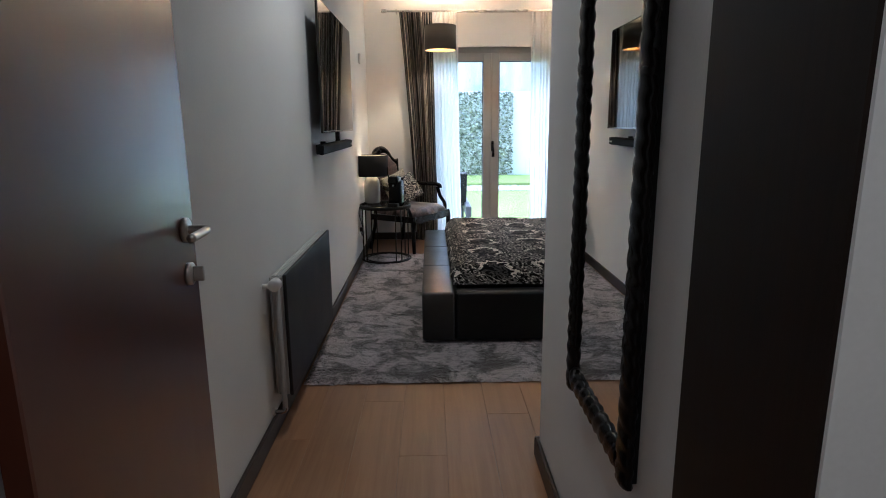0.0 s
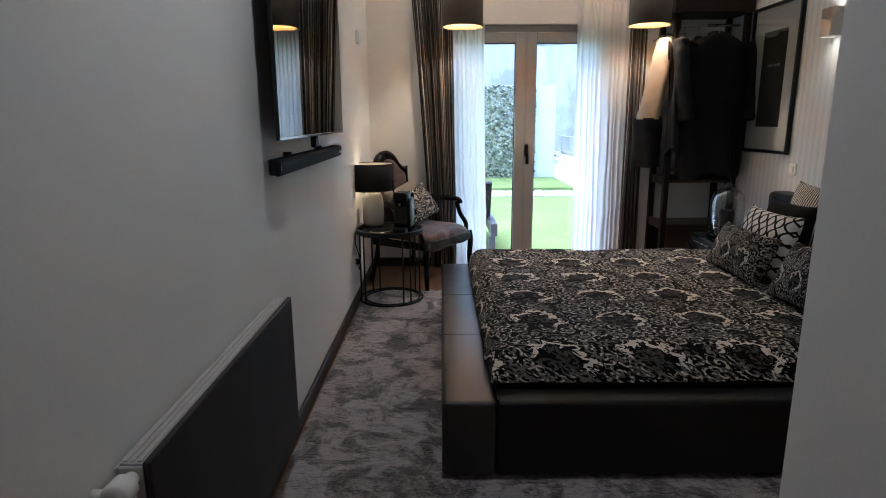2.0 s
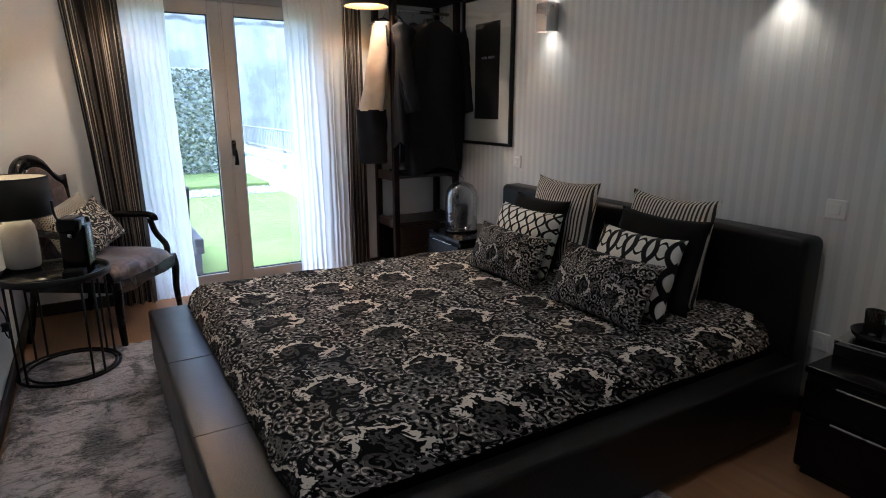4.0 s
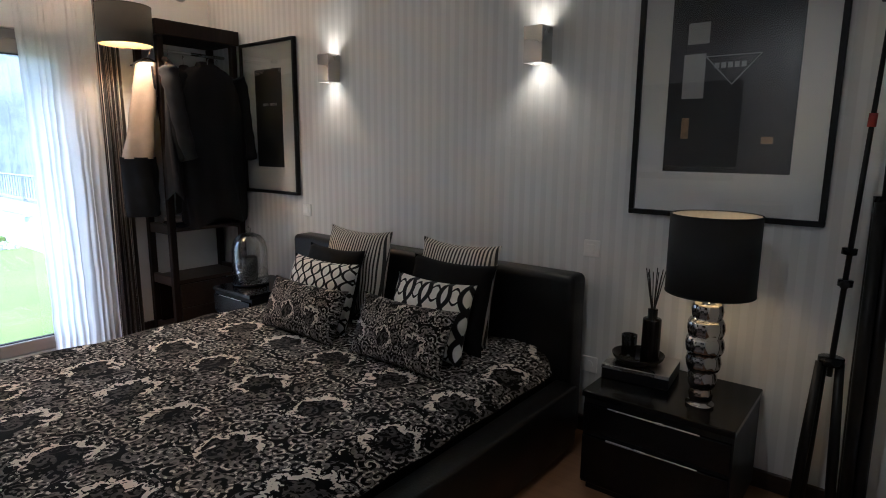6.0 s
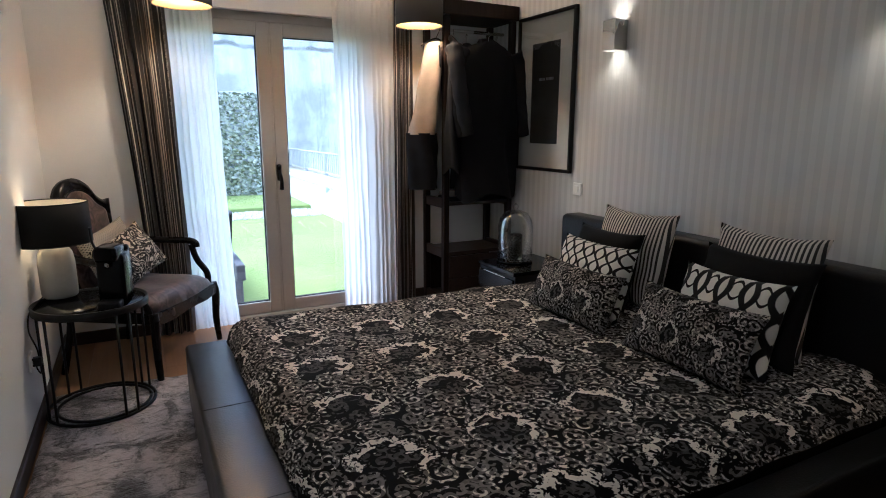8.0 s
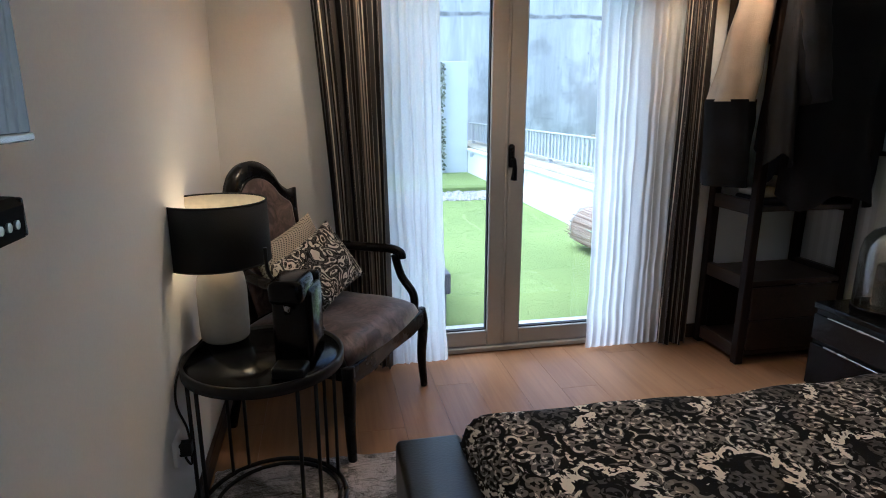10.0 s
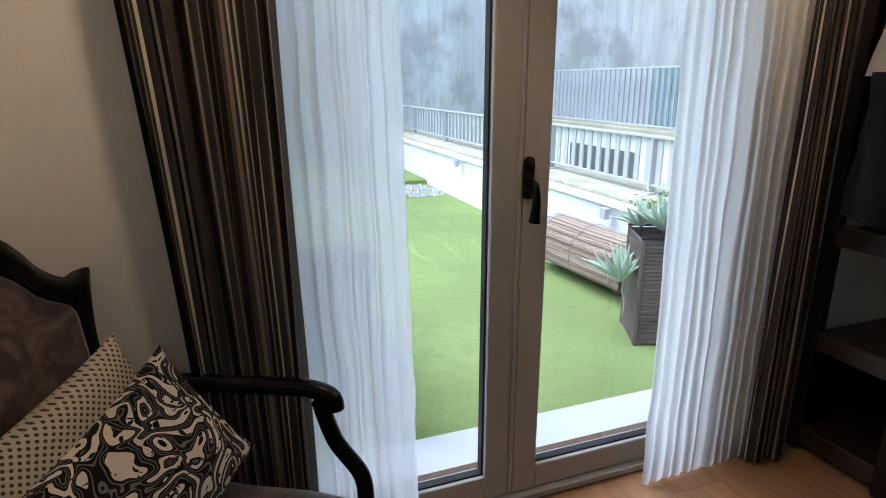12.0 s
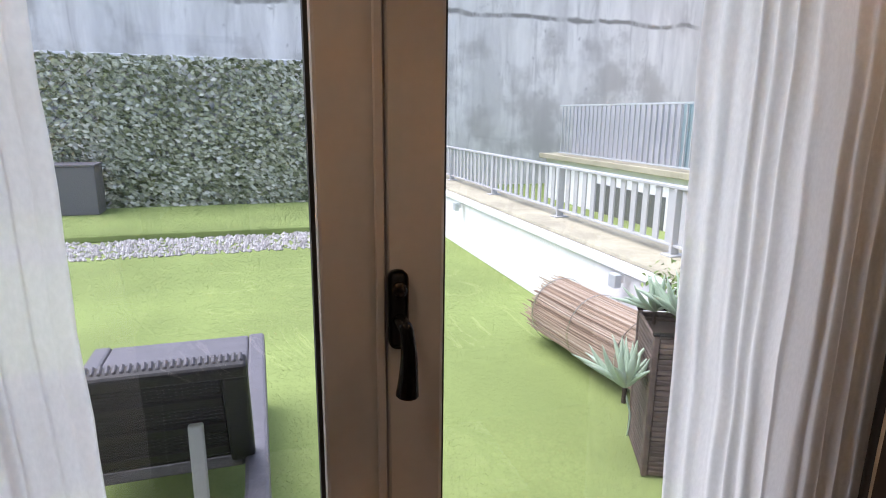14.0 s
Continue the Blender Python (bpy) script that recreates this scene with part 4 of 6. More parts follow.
# ---- curtains and rod ----
def rod(x0, x1, y, name, label):
    r = thing(name, ((x0 + x1) / 2, y, 2.47), label, "curtain rod")
    h = (x1 - x0) / 2
    part("pole", tube([(-h, 0, 0), (h, 0, 0)], 0.011, 12), STEEL, r, "", True)
    for s in (-1, 1):
        part("finial", spun([(0, 0), (0.016, 0), (0.02, 0.012), (0.02, 0.05), (0.014, 0.06), (0, 0.062)], 18, None, pose(s * h, 0, 0, 0, s * 90)), STEEL, r, "", True)
        part("bracket", box(s * (h - 0.1) - 0.008, s * (h - 0.1) + 0.008, -0.008, NY - y, -0.02, 0.02, 0.003, 1), STEEL, r)
    return r


rod(-0.44, 2.12, 6.555, "curtain_rod", "brushed steel curtain rod over the garden door")
rod(-0.2, 1.66, 6.60, "curtain_rod", "thin steel rod that carries the voile curtains")


def curtain(name, label, material, top, bottom, y, depth, folds, z0, z1, seed, cloth, lean=0.0, spread=1.4, soft=0.0):
    """A hanging cloth: top and bottom are its x ranges, folds run down it; soft rounds the folds into tubes."""
    def f(u, v):
        t = v
        w = t ** spread
        xa = bottom[0] + (top[0] - bottom[0]) * w
        xb = bottom[1] + (top[1] - bottom[1]) * w
        ph = u * folds * 2 * math.pi
        amp = depth * (0.75 + 0.25 * (1 - t)) * (0.75 - 0.3 * soft + (0.5 + 1.0 * soft) * abs(noise.noise(Vector((u * 6, seed, 0.2)))))
        k = 0.25 * noise.noise(Vector((u * 4, t * 2.2, seed)))
        ph += (1.6 + 2.6 * soft) * noise.noise(Vector((u * folds * (0.8 - 0.3 * soft), seed + 2, t * 0.7)))
        shear = 0.3 - 0.22 * soft
        x = xa + (xb - xa) * u + shear * amp * math.sin(2 * ph + 0.6) + 0.008 * noise.noise(Vector((u * 20, t * 3, seed + 3)))
        wave = math.sin(ph + k)
        tubes = 1.0 - 2.0 * math.sqrt(0.5 * (1 - math.cos(ph + k)) + 0.012)
        yy = y + amp * (wave * (1 - soft) + tubes * soft) + lean * (1 - t) * 0.5
        x += 0.007 * soft * noise.noise(Vector((u * 3, t * 17, seed + 7)))
        yy += 0.004 * soft * noise.noise(Vector((u * 9, t * 7, seed + 5)))
        z = z0 + (z1 - z0) * t + 0.006 * (1 - soft) * math.sin(ph * 0.5) * (1 - t)
        return (x, yy, z)
    bm = sheet(folds * 16, 48, f, None, lambda u, v: (u * cloth, v * (z1 - z0)))
    return single(name, bm, material, label, "curtain", smooth=True)


curtain("striped_curtain", "heavy dark curtain with tan and cream stripes", CURTAIN, (-0.315, 0.035), (-0.165, 0.065), 6.565, 0.030, 6, 0.012, 2.465, 1.0, 1.15)
curtain("striped_curtain", "heavy dark curtain with tan and cream stripes drawn aside", CURTAIN, (1.545, 1.675), (1.545, 1.70), 6.55, 0.024, 5, 0.012, 2.465, 5.0, 0.95)
curtain("voile_curtain", "sheer white voile curtain", VOILE, (-0.03, 0.305), (0.02, 0.360), 6.585, 0.010, 9, 0.012, 2.475, 21.0, 0.9, spread=0.6, soft=1.0)
curtain("voile_curtain", "sheer white voile curtain", VOILE, (1.09, 1.60), (1.13, 1.60), 6.59, 0.007, 11, 0.012, 2.475, 13.0, 1.2, soft=1.0)

# ---- unseen ceiling spots added to brighten the room and the corridor ----
def fill_spot(x, y, watts):
    dl = thing("ceiling_fill_spot", (x, y, TOP), "small steel ceiling spot, unseen, added as fill light", "ceiling light", "recessed ceiling spots")
    part("ring", spun([(0.033, -0.0005), (0.045, -0.0005), (0.044, -0.006), (0.034, -0.008)], 32, None, None, True), STEEL, dl, "", True)
    part("lens", spun([(0, -0.002), (0.032, -0.002), (0.032, -0.0045), (0, -0.005)], 28), FILL_SPOT, dl, "", True)
    spot("fill_spot_beam", (x, y, TOP - 0.03), (x, y, 0), watts, (1.0, 0.83, 0.64), 165, 1.0)


fill_spot(-0.1, 2.9, FILL_SPOT_W)
fill_spot(0.1, -0.1, FILL_SPOT_W * 0.8)

# ---- framed pictures ----
def picture(y0, y1, z0, z1, label, my):
    p = thing("framed_picture", (EX, (y0 + y1) / 2, (z0 + z1) / 2), label, "picture", "framed prints by the bed")
    w, h, t = (y1 - y0) / 2, (z1 - z0) / 2, 0.022
    for a in ((-w, w, -h, -h + t), (-w, w, h - t, h)):
        part("frame_rail", box(-0.032, -0.002, a[0], a[1], a[2], a[3], 0.003, 1), BLACK, p)
    for a in ((-w, -w + t), (w - t, w)):
        part("frame_stile", box(-0.0315, -0.002, a[0], a[1], -h + t, h - t, 0.002, 1), BLACK, p)
    part("mount", box(-0.012, -0.003, -w + t, w - t, -h + t, h - t), MAT_BOARD, p, "off-white mount board")
    iw, ih = w - my, h - 0.192
    part("print", box(-0.0135, -0.0121, -iw, iw, -ih, ih), PRINT_BLACK, p, "dark photographic print")
    g = part("glazing", box(-0.022, -0.0205, -w + t, w - t, -h + t, h - t), CLEAR, p, "clear picture glass")
    g.visible_shadow = False
    return p, iw, ih


p1, iw, ih = picture(5.567, 6.21, 1.068, 2.145, "black framed dark print with wide white mount", 0.165)
bm = None
for k in range(12):
    if k != 5:
        bm = box(-0.0142, -0.0136, -0.02 - k * 0.014 + 0.08, -0.011 - k * 0.014 + 0.08, 0.09, 0.108, bm=bm)
part("caption_bars", bm, PRINT_GREY, p1, "pale lettering too small to read")
p2, iw, ih = picture(2.435, 3.19, 1.128, 2.225, "black framed print of a dark shop front in wide white mount", 0.135)
for y, z, w, h, m in ((0.133, 0.205, 0.042, 0.042, PRINT_GREY), (0.142, 0.035, 0.043, 0.089, PRINT_GREY), (0.162, -0.175, 0.015, 0.043, PRINT_TAN), (-0.152, -0.225, 0.021, 0.014, PRINT_TAN)):
    part("lit_window", box(-0.0143, -0.0136, y - w, y + w, z - h, z + h), m, p2)
bm = None
for a, b in (((0.098, 0.11), (-0.106, 0.11)), ((-0.106, 0.11), (-0.006, -0.003)), ((-0.006, -0.003), (0.098, 0.11))):
    bm = tube([(-0.0146, a[0], a[1]), (-0.0146, b[0], b[1])], 0.0022, 6, bm)
part("sign_outline", bm, PRINT_GREY, p2, "pale triangular sign")
bm = None
for k in range(5):
    bm = box(-0.0145, -0.0136, 0.046 - k * 0.025, 0.064 - k * 0.025, 0.062, 0.084, bm=bm)
part("sign_bars", bm, PRINT_GREY, p2)

# ---- switches and sockets ----
def switch(name, at, rz, label, size=0.082, rocker=True):
    s = thing(name, at, label, "switch", rz=rz)
    h = size / 2
    part("plate", box(-h, h, -0.012, -0.0005, -h, h, 0.0045, 2), PLASTIC_WHITE, s)
    if rocker:
        part("rocker", box(-0.021, 0.021, -0.020, -0.0125, -0.022, 0.022, 0.003, 2), PLASTIC_WHITE, s)
    else:
        part("insert", spun([(0, 0), (0.02, 0), (0.02, 0.003), (0, 0.003)], 20, None, pose(0, -0.0125, 0, 90)), PLASTIC_WHITE, s)
    return s


switch("light_switch", (EX, 3.365, 0.94), -90, "square white light switch beside the bed")
switch("light_switch", (EX, 5.50, 0.97), -90, "square white light switch beside the bed")
switch("wall_socket", (EX, 3.345, 0.36), -90, "white wall socket between the bed and the bedside cabinet", 0.08, False)
switch("light_switch", (PX, 0.80, 1.09), -90, "square white light switch by the door")
switch("wall_socket", (WX, 5.46, 0.335), 90, "white wall socket by the side table", 0.08, False)
sens = thing("wall_sensor", (WX, 5.95, 1.93), "small white alarm sensor on the wall", "sensor")
part("case", box(0.001, 0.03, -0.03, 0.03, -0.05, 0.05, 0.012, 3), PLASTIC_WHITE, sens, "", True)

# ---- mirror ----
mi = thing("wall_mirror", (PX, 1.327, 0), "tall mirror in a carved black twisted frame", "mirror")
MW, MZ0, MZ1, FW = 0.265, 0.565, 2.05, 0.072
part("backing", box(-0.012, -0.001, -MW + 0.01, MW - 0.01, MZ0 + 0.01, MZ1 - 0.01), BLACK, mi)
part("mirror_glass", box(-0.018, -0.0125, -MW + FW - 0.005, MW - FW + 0.005, MZ0 + FW - 0.005, MZ1 - FW + 0.005), MIRROR, mi, "silvered mirror glass")


def rope(length):
    """A carved bar along z: fat twisted strands with a flat back."""
    n = int(length / 0.008)
    b = bmesh.new()
    rings = []
    for i in range(n + 1):
        z = length * i / n
        ring = []
        for k in range(14):
            a = 2 * math.pi * k / 14
            r = 0.0165 + 0.0045 * abs(math.sin((a + z * 70) * 1.0))
            ring.append(b.verts.new((math.cos(a) * r * 0.85, math.sin(a) * r * 1.75, z)))
        rings.append(ring)
    for a, c in zip(rings, rings[1:]):
        for k in range(14):
            b.faces.new((a[k], a[(k + 1) % 14], c[(k + 1) % 14], c[k]))
    b.faces.new(rings[0])
    b.faces.new(rings[-1])
    return b


for s in (-1, 1):
    b = rope(MZ1 - MZ0)
    b.transform(pose(-0.019, s * (MW - FW / 2), MZ0))
    part("frame_stile", b, BLACK_WOOD, mi, "", True)
for z in (MZ0 + FW / 2, MZ1 - FW / 2):
    b = rope(MW * 2 - FW * 1.6)
    b.transform(pose(-0.019, -MW + FW * 0.8, z) @ pose(0, 0, 0, -90))
    part("frame_rail", b, BLACK_WOOD, mi, "", True)

# ---- round side table ----
TX, TY = -0.44, 5.60
st = thing("side_table", (TX, TY, 0.016), "round black wire side table with glass top", "table")
TR = 0.235
part("tabletop", spun([(0, 0.52), (TR - 0.004, 0.52), (TR, 0.524), (TR - 0.003, 0.529), (0, 0.529)], 48), GLOSS_BLACK, st, "black glass top", True)
part("rim", spun([(TR - 0.001, 0.505), (TR + 0.010, 0.505), (TR + 0.010, 0.538), (TR - 0.001, 0.538)], 48, None, None, True), BLACK, st, "", True)
part("inner_ring", tube([(TR * 0.86 * math.cos(a) + 0.012, TR * 0.86 * math.sin(a), 0.008) for a in [2 * math.pi * i / 40 for i in range(41)]], 0.007, 8), BLACK, st, "", True)
part("base_ring", tube([(TR * math.cos(a), TR * math.sin(a), 0.008) for a in [2 * math.pi * i / 40 for i in range(41)]], 0.008, 8), BLACK, st, "", True)
for i in range(4):
    for da in (-0.13, 0.13):
        a = math.pi / 2 * i + 0.6 + da
        part("leg", tube([(TR * math.cos(a), TR * math.sin(a), 0.008), (TR * math.cos(a), TR * math.sin(a), 0.51)], 0.006, 8), BLACK, st, "", True)

tl = thing("table_lamp", (-0.578, 5.775, 0.546), "pale ceramic table lamp with a black drum shade", "lamp")
part("base", spun([(0, 0), (0.07, 0), (0.077, 0.008), (0.079, 0.05), (0.079, 0.17), (0.073, 0.215), (0.055, 0.248), (0.028, 0.262), (0.014, 0.268), (0.014, 0.29), (0, 0.29)], 36), CERAMIC, tl, "matt grey ceramic bottle base", True)
drum(0.166, 0.198, SHADE_BLACK, SHADE_IN, tl, 0.266, 0.004)
part("bulb", spun([(0, 0.28), (0.012, 0.29), (0.026, 0.34), (0.02, 0.37), (0, 0.38)], 18), BULB, tl, "glowing bulb", True)
lamp("table_lamp_light", (-0.578, 5.775, 0.546 + 0.425), TABLE_W, (1.0, 0.78, 0.5), 0.025)
part("cord", tube(bend([(-0.07, -0.02, 0.008), (-0.088, -0.16, 0.006), (-0.098, -0.27, -0.01), (-0.100, -0.30, -0.08), (-0.080, -0.29, -0.17), (-0.075, -0.30, -0.27), (-0.085, -0.315, -0.25), (-0.09, -0.315, -0.215)], 8), 0.0035, 6), BLACK, tl, "thin black flex", True)
part("plug", box(-0.101, -0.066, -0.333, -0.297, -0.232, -0.192, 0.006, 2), BLACK, tl)

cm = thing("coffee_machine", (-0.335, 5.50, 0.546), "small glossy black pod coffee machine", "coffee machine", rz=-14)
part("body", box(-0.06, 0.06, -0.03, 0.11, 0.0, 0.245, 0.018, 3), GLOSS_BLACK, cm, "", True)
part("head", box(-0.05, 0.05, -0.085, 0.06, 0.215, 0.285, 0.02, 3), GLOSS_BLACK, cm, "", True)
part("drip_tray", box(-0.048, 0.048, -0.10, -0.03, 0.0, 0.035, 0.008, 2), BLACK, cm)
part("spout", spun([(0, 0), (0.008, 0), (0.011, 0.03), (0, 0.03)], 14, None, pose(0, -0.06, 0.185)), CHROME, cm, "", True)
part("water_tank", box(-0.045, 0.045, 0.112, 0.15, 0.02, 0.26, 0.012, 3), GLOSS_BLACK, cm, "", True)
part("lever", tube(bend([(-0.055, 0.02, 0.25), (-0.062, -0.02, 0.30), (-0.062, -0.03, 0.37)], 6), 0.006, 8), BLACK, cm, "", True)

# ---- armchair ----
ch = thing("armchair", (-0.234, 6.225, 0.002), "black carved armchair with mauve velvet upholstery", "chair", rz=57.3)


def seat_at(side):
    def g(u, v):
        a, b = u * 2 - 1, v * 2 - 1
        wx = 0.325 - 0.045 * v
        bow = 0.03 * (1 - a * a) * max(0.0, -b)
        d = max(0.0, (1 - abs(a) ** 6) * (1 - abs(b) ** 6))
        z = 0.385 + (0.085 * d ** 0.5 + 0.01 * noise.noise(Vector((a * 2, b * 2, 3)))) if side > 0 else 0.385
        return (a * wx, b * 0.27 - bow - 0.01, z)
    return g


bm = sheet(24, 24, seat_at(1))
sheet(24, 24, seat_at(-1), bm)
bmesh.ops.remove_doubles(bm, verts=bm.verts[:], dist=0.001)
part("seat", bm, CHAIR_VELVET, ch, "mauve crushed velvet seat", True)
part("seat_rail", flat_outline([(-0.34, 0.32), (-0.2, 0.305), (0, 0.315), (0.2, 0.305), (0.34, 0.32), (0.34, 0.385), (-0.34, 0.385)], 0.03, None, pose(0, -0.285, 0), 0.006), BLACK_WOOD, ch, "carved black front rail")
for s in (-1, 1):
    part("side_rail", box(s * 0.325 - 0.014, s * 0.325 + 0.014, -0.27, 0.25, 0.325, 0.385, 0.006, 2), BLACK_WOOD, ch)
    part("front_leg", tube(bend([(s * 0.33, -0.275, 0.385), (s * 0.34, -0.285, 0.30), (s * 0.335, -0.28, 0.15), (s * 0.34, -0.29, 0.0)], 6), [0.026] * 6 + [0.025 - 0.0007 * i for i in range(13)], 10), BLACK_WOOD, ch, "", True)
    part("back_leg", tube(bend([(s * 0.26, 0.25, 0.42), (s * 0.27, 0.26, 0.25), (s * 0.29, 0.31, 0.0)], 6), 0.018, 10), BLACK_WOOD, ch, "", True)
    part("arm_post", tube(bend([(s * 0.325, -0.25, 0.38), (s * 0.345, -0.235, 0.45), (s * 0.348, -0.175, 0.53), (s * 0.343, -0.145, 0.63)], 7), 0.019, 10), BLACK_WOOD, ch, "", True)
    part("armrest", tube(bend([(s * 0.232, 0.26, 0.69), (s * 0.30, 0.14, 0.665), (s * 0.338, -0.02, 0.655), (s * 0.346, -0.12, 0.655), (s * 0.346, -0.172, 0.640), (s * 0.344, -0.180, 0.612)], 7), 0.021, 10), BLACK_WOOD, ch, "", True)

# the back is a shield with a high crest and two shoulders
CREST = [(-0.215, 0.42), (-0.225, 0.60), (-0.235, 0.74), (-0.250, 0.845), (-0.268, 0.90), (-0.276, 0.934), (-0.240, 0.926), (-0.200, 0.938), (-0.165, 0.968), (-0.142, 1.004), (-0.112, 1.038), (-0.060, 1.068), (0.0, 1.080)]
ARCH = [(-0.170, 0.44), (-0.182, 0.55), (-0.190, 0.66), (-0.196, 0.74), (-0.200, 0.81), (-0.202, 0.850), (-0.192, 0.875), (-0.165, 0.893), (-0.132, 0.918), (-0.110, 0.948), (-0.080, 0.976), (-0.042, 0.996), (0.0, 1.002)]
CREST, ARCH = (c + [(-x, z) for x, z in c[-2::-1]] for c in (CREST, ARCH))
backm = pose(0, 0.25, 0.42) @ pose(0, 0, 0, -11) @ pose(0, 0, -0.42)
smooth_line, inner = ([(p.x, p.z) for p in bend([(x, 0, z) for x, z in c], 5)] for c in (CREST, ARCH))
part("back_pad", flat_outline([(x * 1.01, z + 0.004) for x, z in inner], 0.05, None, backm @ pose(0, -0.012, 0), 0.014), CHAIR_VELVET, ch, "mauve velvet back panel", True)
bm = bmesh.new()
rows = []
for (xo, zo), (xi, zi) in zip(smooth_line, inner):
    xm, zm = (xo + xi) / 2, (zo + zi) / 2
    rows.append([bm.verts.new(backm @ Vector(q)) for q in ((xo, 0.016, zo), (xo, -0.018, zo), (xm, -0.036, zm), (xi, -0.022, zi), (xi, 0.016, zi))])
for a, c in zip(rows, rows[1:]):
    for k in range(5):
        bm.faces.new((a[k], a[(k + 1) % 5], c[(k + 1) % 5], c[k]))
bm.faces.new(rows[0])
bm.faces.new(rows[-1])
part("back_frame", bm, BLACK_WOOD, ch, "carved black back frame", True)
part("crest_carving", tube([backm @ Vector((x * 1.03, -0.026, z + 0.008)) for x, z in inner[34:-34]], 0.007, 8), GLOSS_BLACK, ch, "", True)
part("back_rail", tube([backm @ Vector((x, 0, 0.43)) for x in (-0.24, 0.24)], 0.02, 8), BLACK_WOOD, ch)

CHM = pose(-0.234, 6.225, 0.002, 0, 0, 57.3)


def chair_cushion(loc, size, material, label, lean, roll, plump):
    ob = cushion("cushion", (0, 0, 0), size, material, label, 0, 0, plump)
    ob.matrix_world = CHM @ pose(*loc) @ pose(0, 0, 0, lean, roll, 0)
    ob["group"] = "cushions on the armchair"
    return ob


chair_cushion((0.03, 0.11, 0.53), (0.42, 0.28), DOT_CUSHION, "beige dotted cushion on the armchair", -20, -12, 0.06)
chair_cushion((0.05, -0.02, 0.49), (0.46, 0.30), SCROLL_PRINT, "black and cream scroll cushion on the armchair", -30, -14, 0.065)


# ---- bedside cabinets ----
def cabinet(at, w, label):
    """Two drawers, front towards -x; w along y."""
    c = thing("bedside_cabinet", at, label, "cabinet", "bedside cabinets")
    part("body", box(0.016, 0.48, -w / 2, w / 2, 0.03, 0.414, 0.003, 1), BLACK, c)
    part("top", box(0.0, 0.485, -w / 2 - 0.004, w / 2 + 0.004, 0.4145, 0.44, 0.004, 2), GLOSS_BLACK, c, "glossy black top")
    part("plinth", box(0.03, 0.46, -w / 2 + 0.02, w / 2 - 0.02, 0.002, 0.03), BLACK, c)
    for z0, z1 in ((0.272, 0.388), (0.05, 0.250)):
        d = part("drawer", box(-0.002, 0.0155, -w / 2 + 0.006, w / 2 - 0.006, z0, z1, 0.003, 2), GLOSS_BLACK, c, "glossy black drawer front")
        part("handle", box(-0.010, -0.0025, -w * 0.308, w * 0.308, z1 + 0.001, z1 + 0.008, 0.002, 1), STEEL, d, "thin steel grip strip")
    return c


cabinet((1.925, 2.87, 0.0), 0.57, "black gloss bedside cabinet with two drawers")
cabinet((1.925, 5.73, 0.0), 0.44, "black gloss bedside cabinet with two drawers")

nl = thing("table_lamp", (2.085, 2.745, 0.441), "ribbed chrome table lamp with black drum shade", "lamp")
prof = [(0, 0), (0.05, 0), (0.052, 0.01)]
for k in range(6):
    z = 0.012 + k * 0.0665
    r = (0.037, 0.046, 0.056, 0.062, 0.060, 0.050)[k]
    prof += [(r - 0.005, z), (r + 0.001, z + 0.014), (r + 0.004, z + 0.034), (r + 0.001, z + 0.054), (r - 0.005, z + 0.065)]
prof += [(0.03, 0.42), (0.014, 0.426), (0.014, 0.46), (0, 0.46)]
b = spun(prof, 40)
for v in b.verts:
    a = math.atan2(v.co.y, v.co.x)
    if 0.02 < v.co.z < 0.41:
        k = 1 + 0.09 * abs(math.sin(a * 5))
        v.co.x *= k
        v.co.y *= k
part("base", b, CHROME, nl, "knobbly chrome column", True)
drum(0.157, 0.295, SHADE_BLACK, SHADE_IN, nl, 0.445)
part("bulb", spun([(0, 0.46), (0.012, 0.47), (0.027, 0.57), (0.02, 0.61), (0, 0.62)], 18), BULB, nl, "glowing bulb", True)
lamp("bedside_lamp_light", (2.085, 2.745, 0.441 + 0.69), BEDSIDE_W, (1.0, 0.78, 0.5), 0.025)

rb = thing("jewel_box", (2.24, 3.03, 0.441), "flat dark box with a steel edge on the bedside cabinet", "box", rz=6)
part("body", box(-0.125, 0.115, -0.138, 0.138, 0.0, 0.055, 0.004, 2), BLACK, rb)
part("edge", box(-0.1275, -0.1255, -0.138, 0.138, 0.046, 0.055), STEEL, rb, "brushed steel front edge")
part("lid", box(-0.126, 0.116, -0.139, 0.139, 0.0555, 0.062, 0.002, 1), STEEL, rb, "dull steel lid")
tr = thing("tray", (2.23, 3.045, 0.5035), "small black dish on the flat box", "tray")
part("dish", spun([(0, 0), (0.085, 0), (0.105, 0.02), (0.11, 0.035), (0.106, 0.035), (0.09, 0.012), (0, 0.008)], 32), GLOSS_BLACK, tr, "", True)
ca = thing("candle", (2.25, 3.095, 0.5125), "white candle in a clear glass", "candle")
part("glass", spun([(0, 0), (0.03, 0), (0.034, 0.095), (0.0315, 0.095), (0.028, 0.004), (0, 0.004)], 28), CLEAR, ca, "clear glass tumbler", True)
part("wax", spun([(0, 0.005), (0.0278, 0.005), (0.0302, 0.068), (0, 0.066)], 24), PLASTIC_WHITE, ca, "white wax", True)
df = thing("reed_diffuser", (2.20, 2.985, 0.5125), "black reed diffuser bottle with dark sticks", "diffuser")
part("bottle", spun([(0, 0), (0.036, 0), (0.038, 0.01), (0.038, 0.195), (0.036, 0.201), (0.02, 0.204), (0.02, 0.242), (0, 0.242)], 28), GLOSS_BLACK, df, "", True)
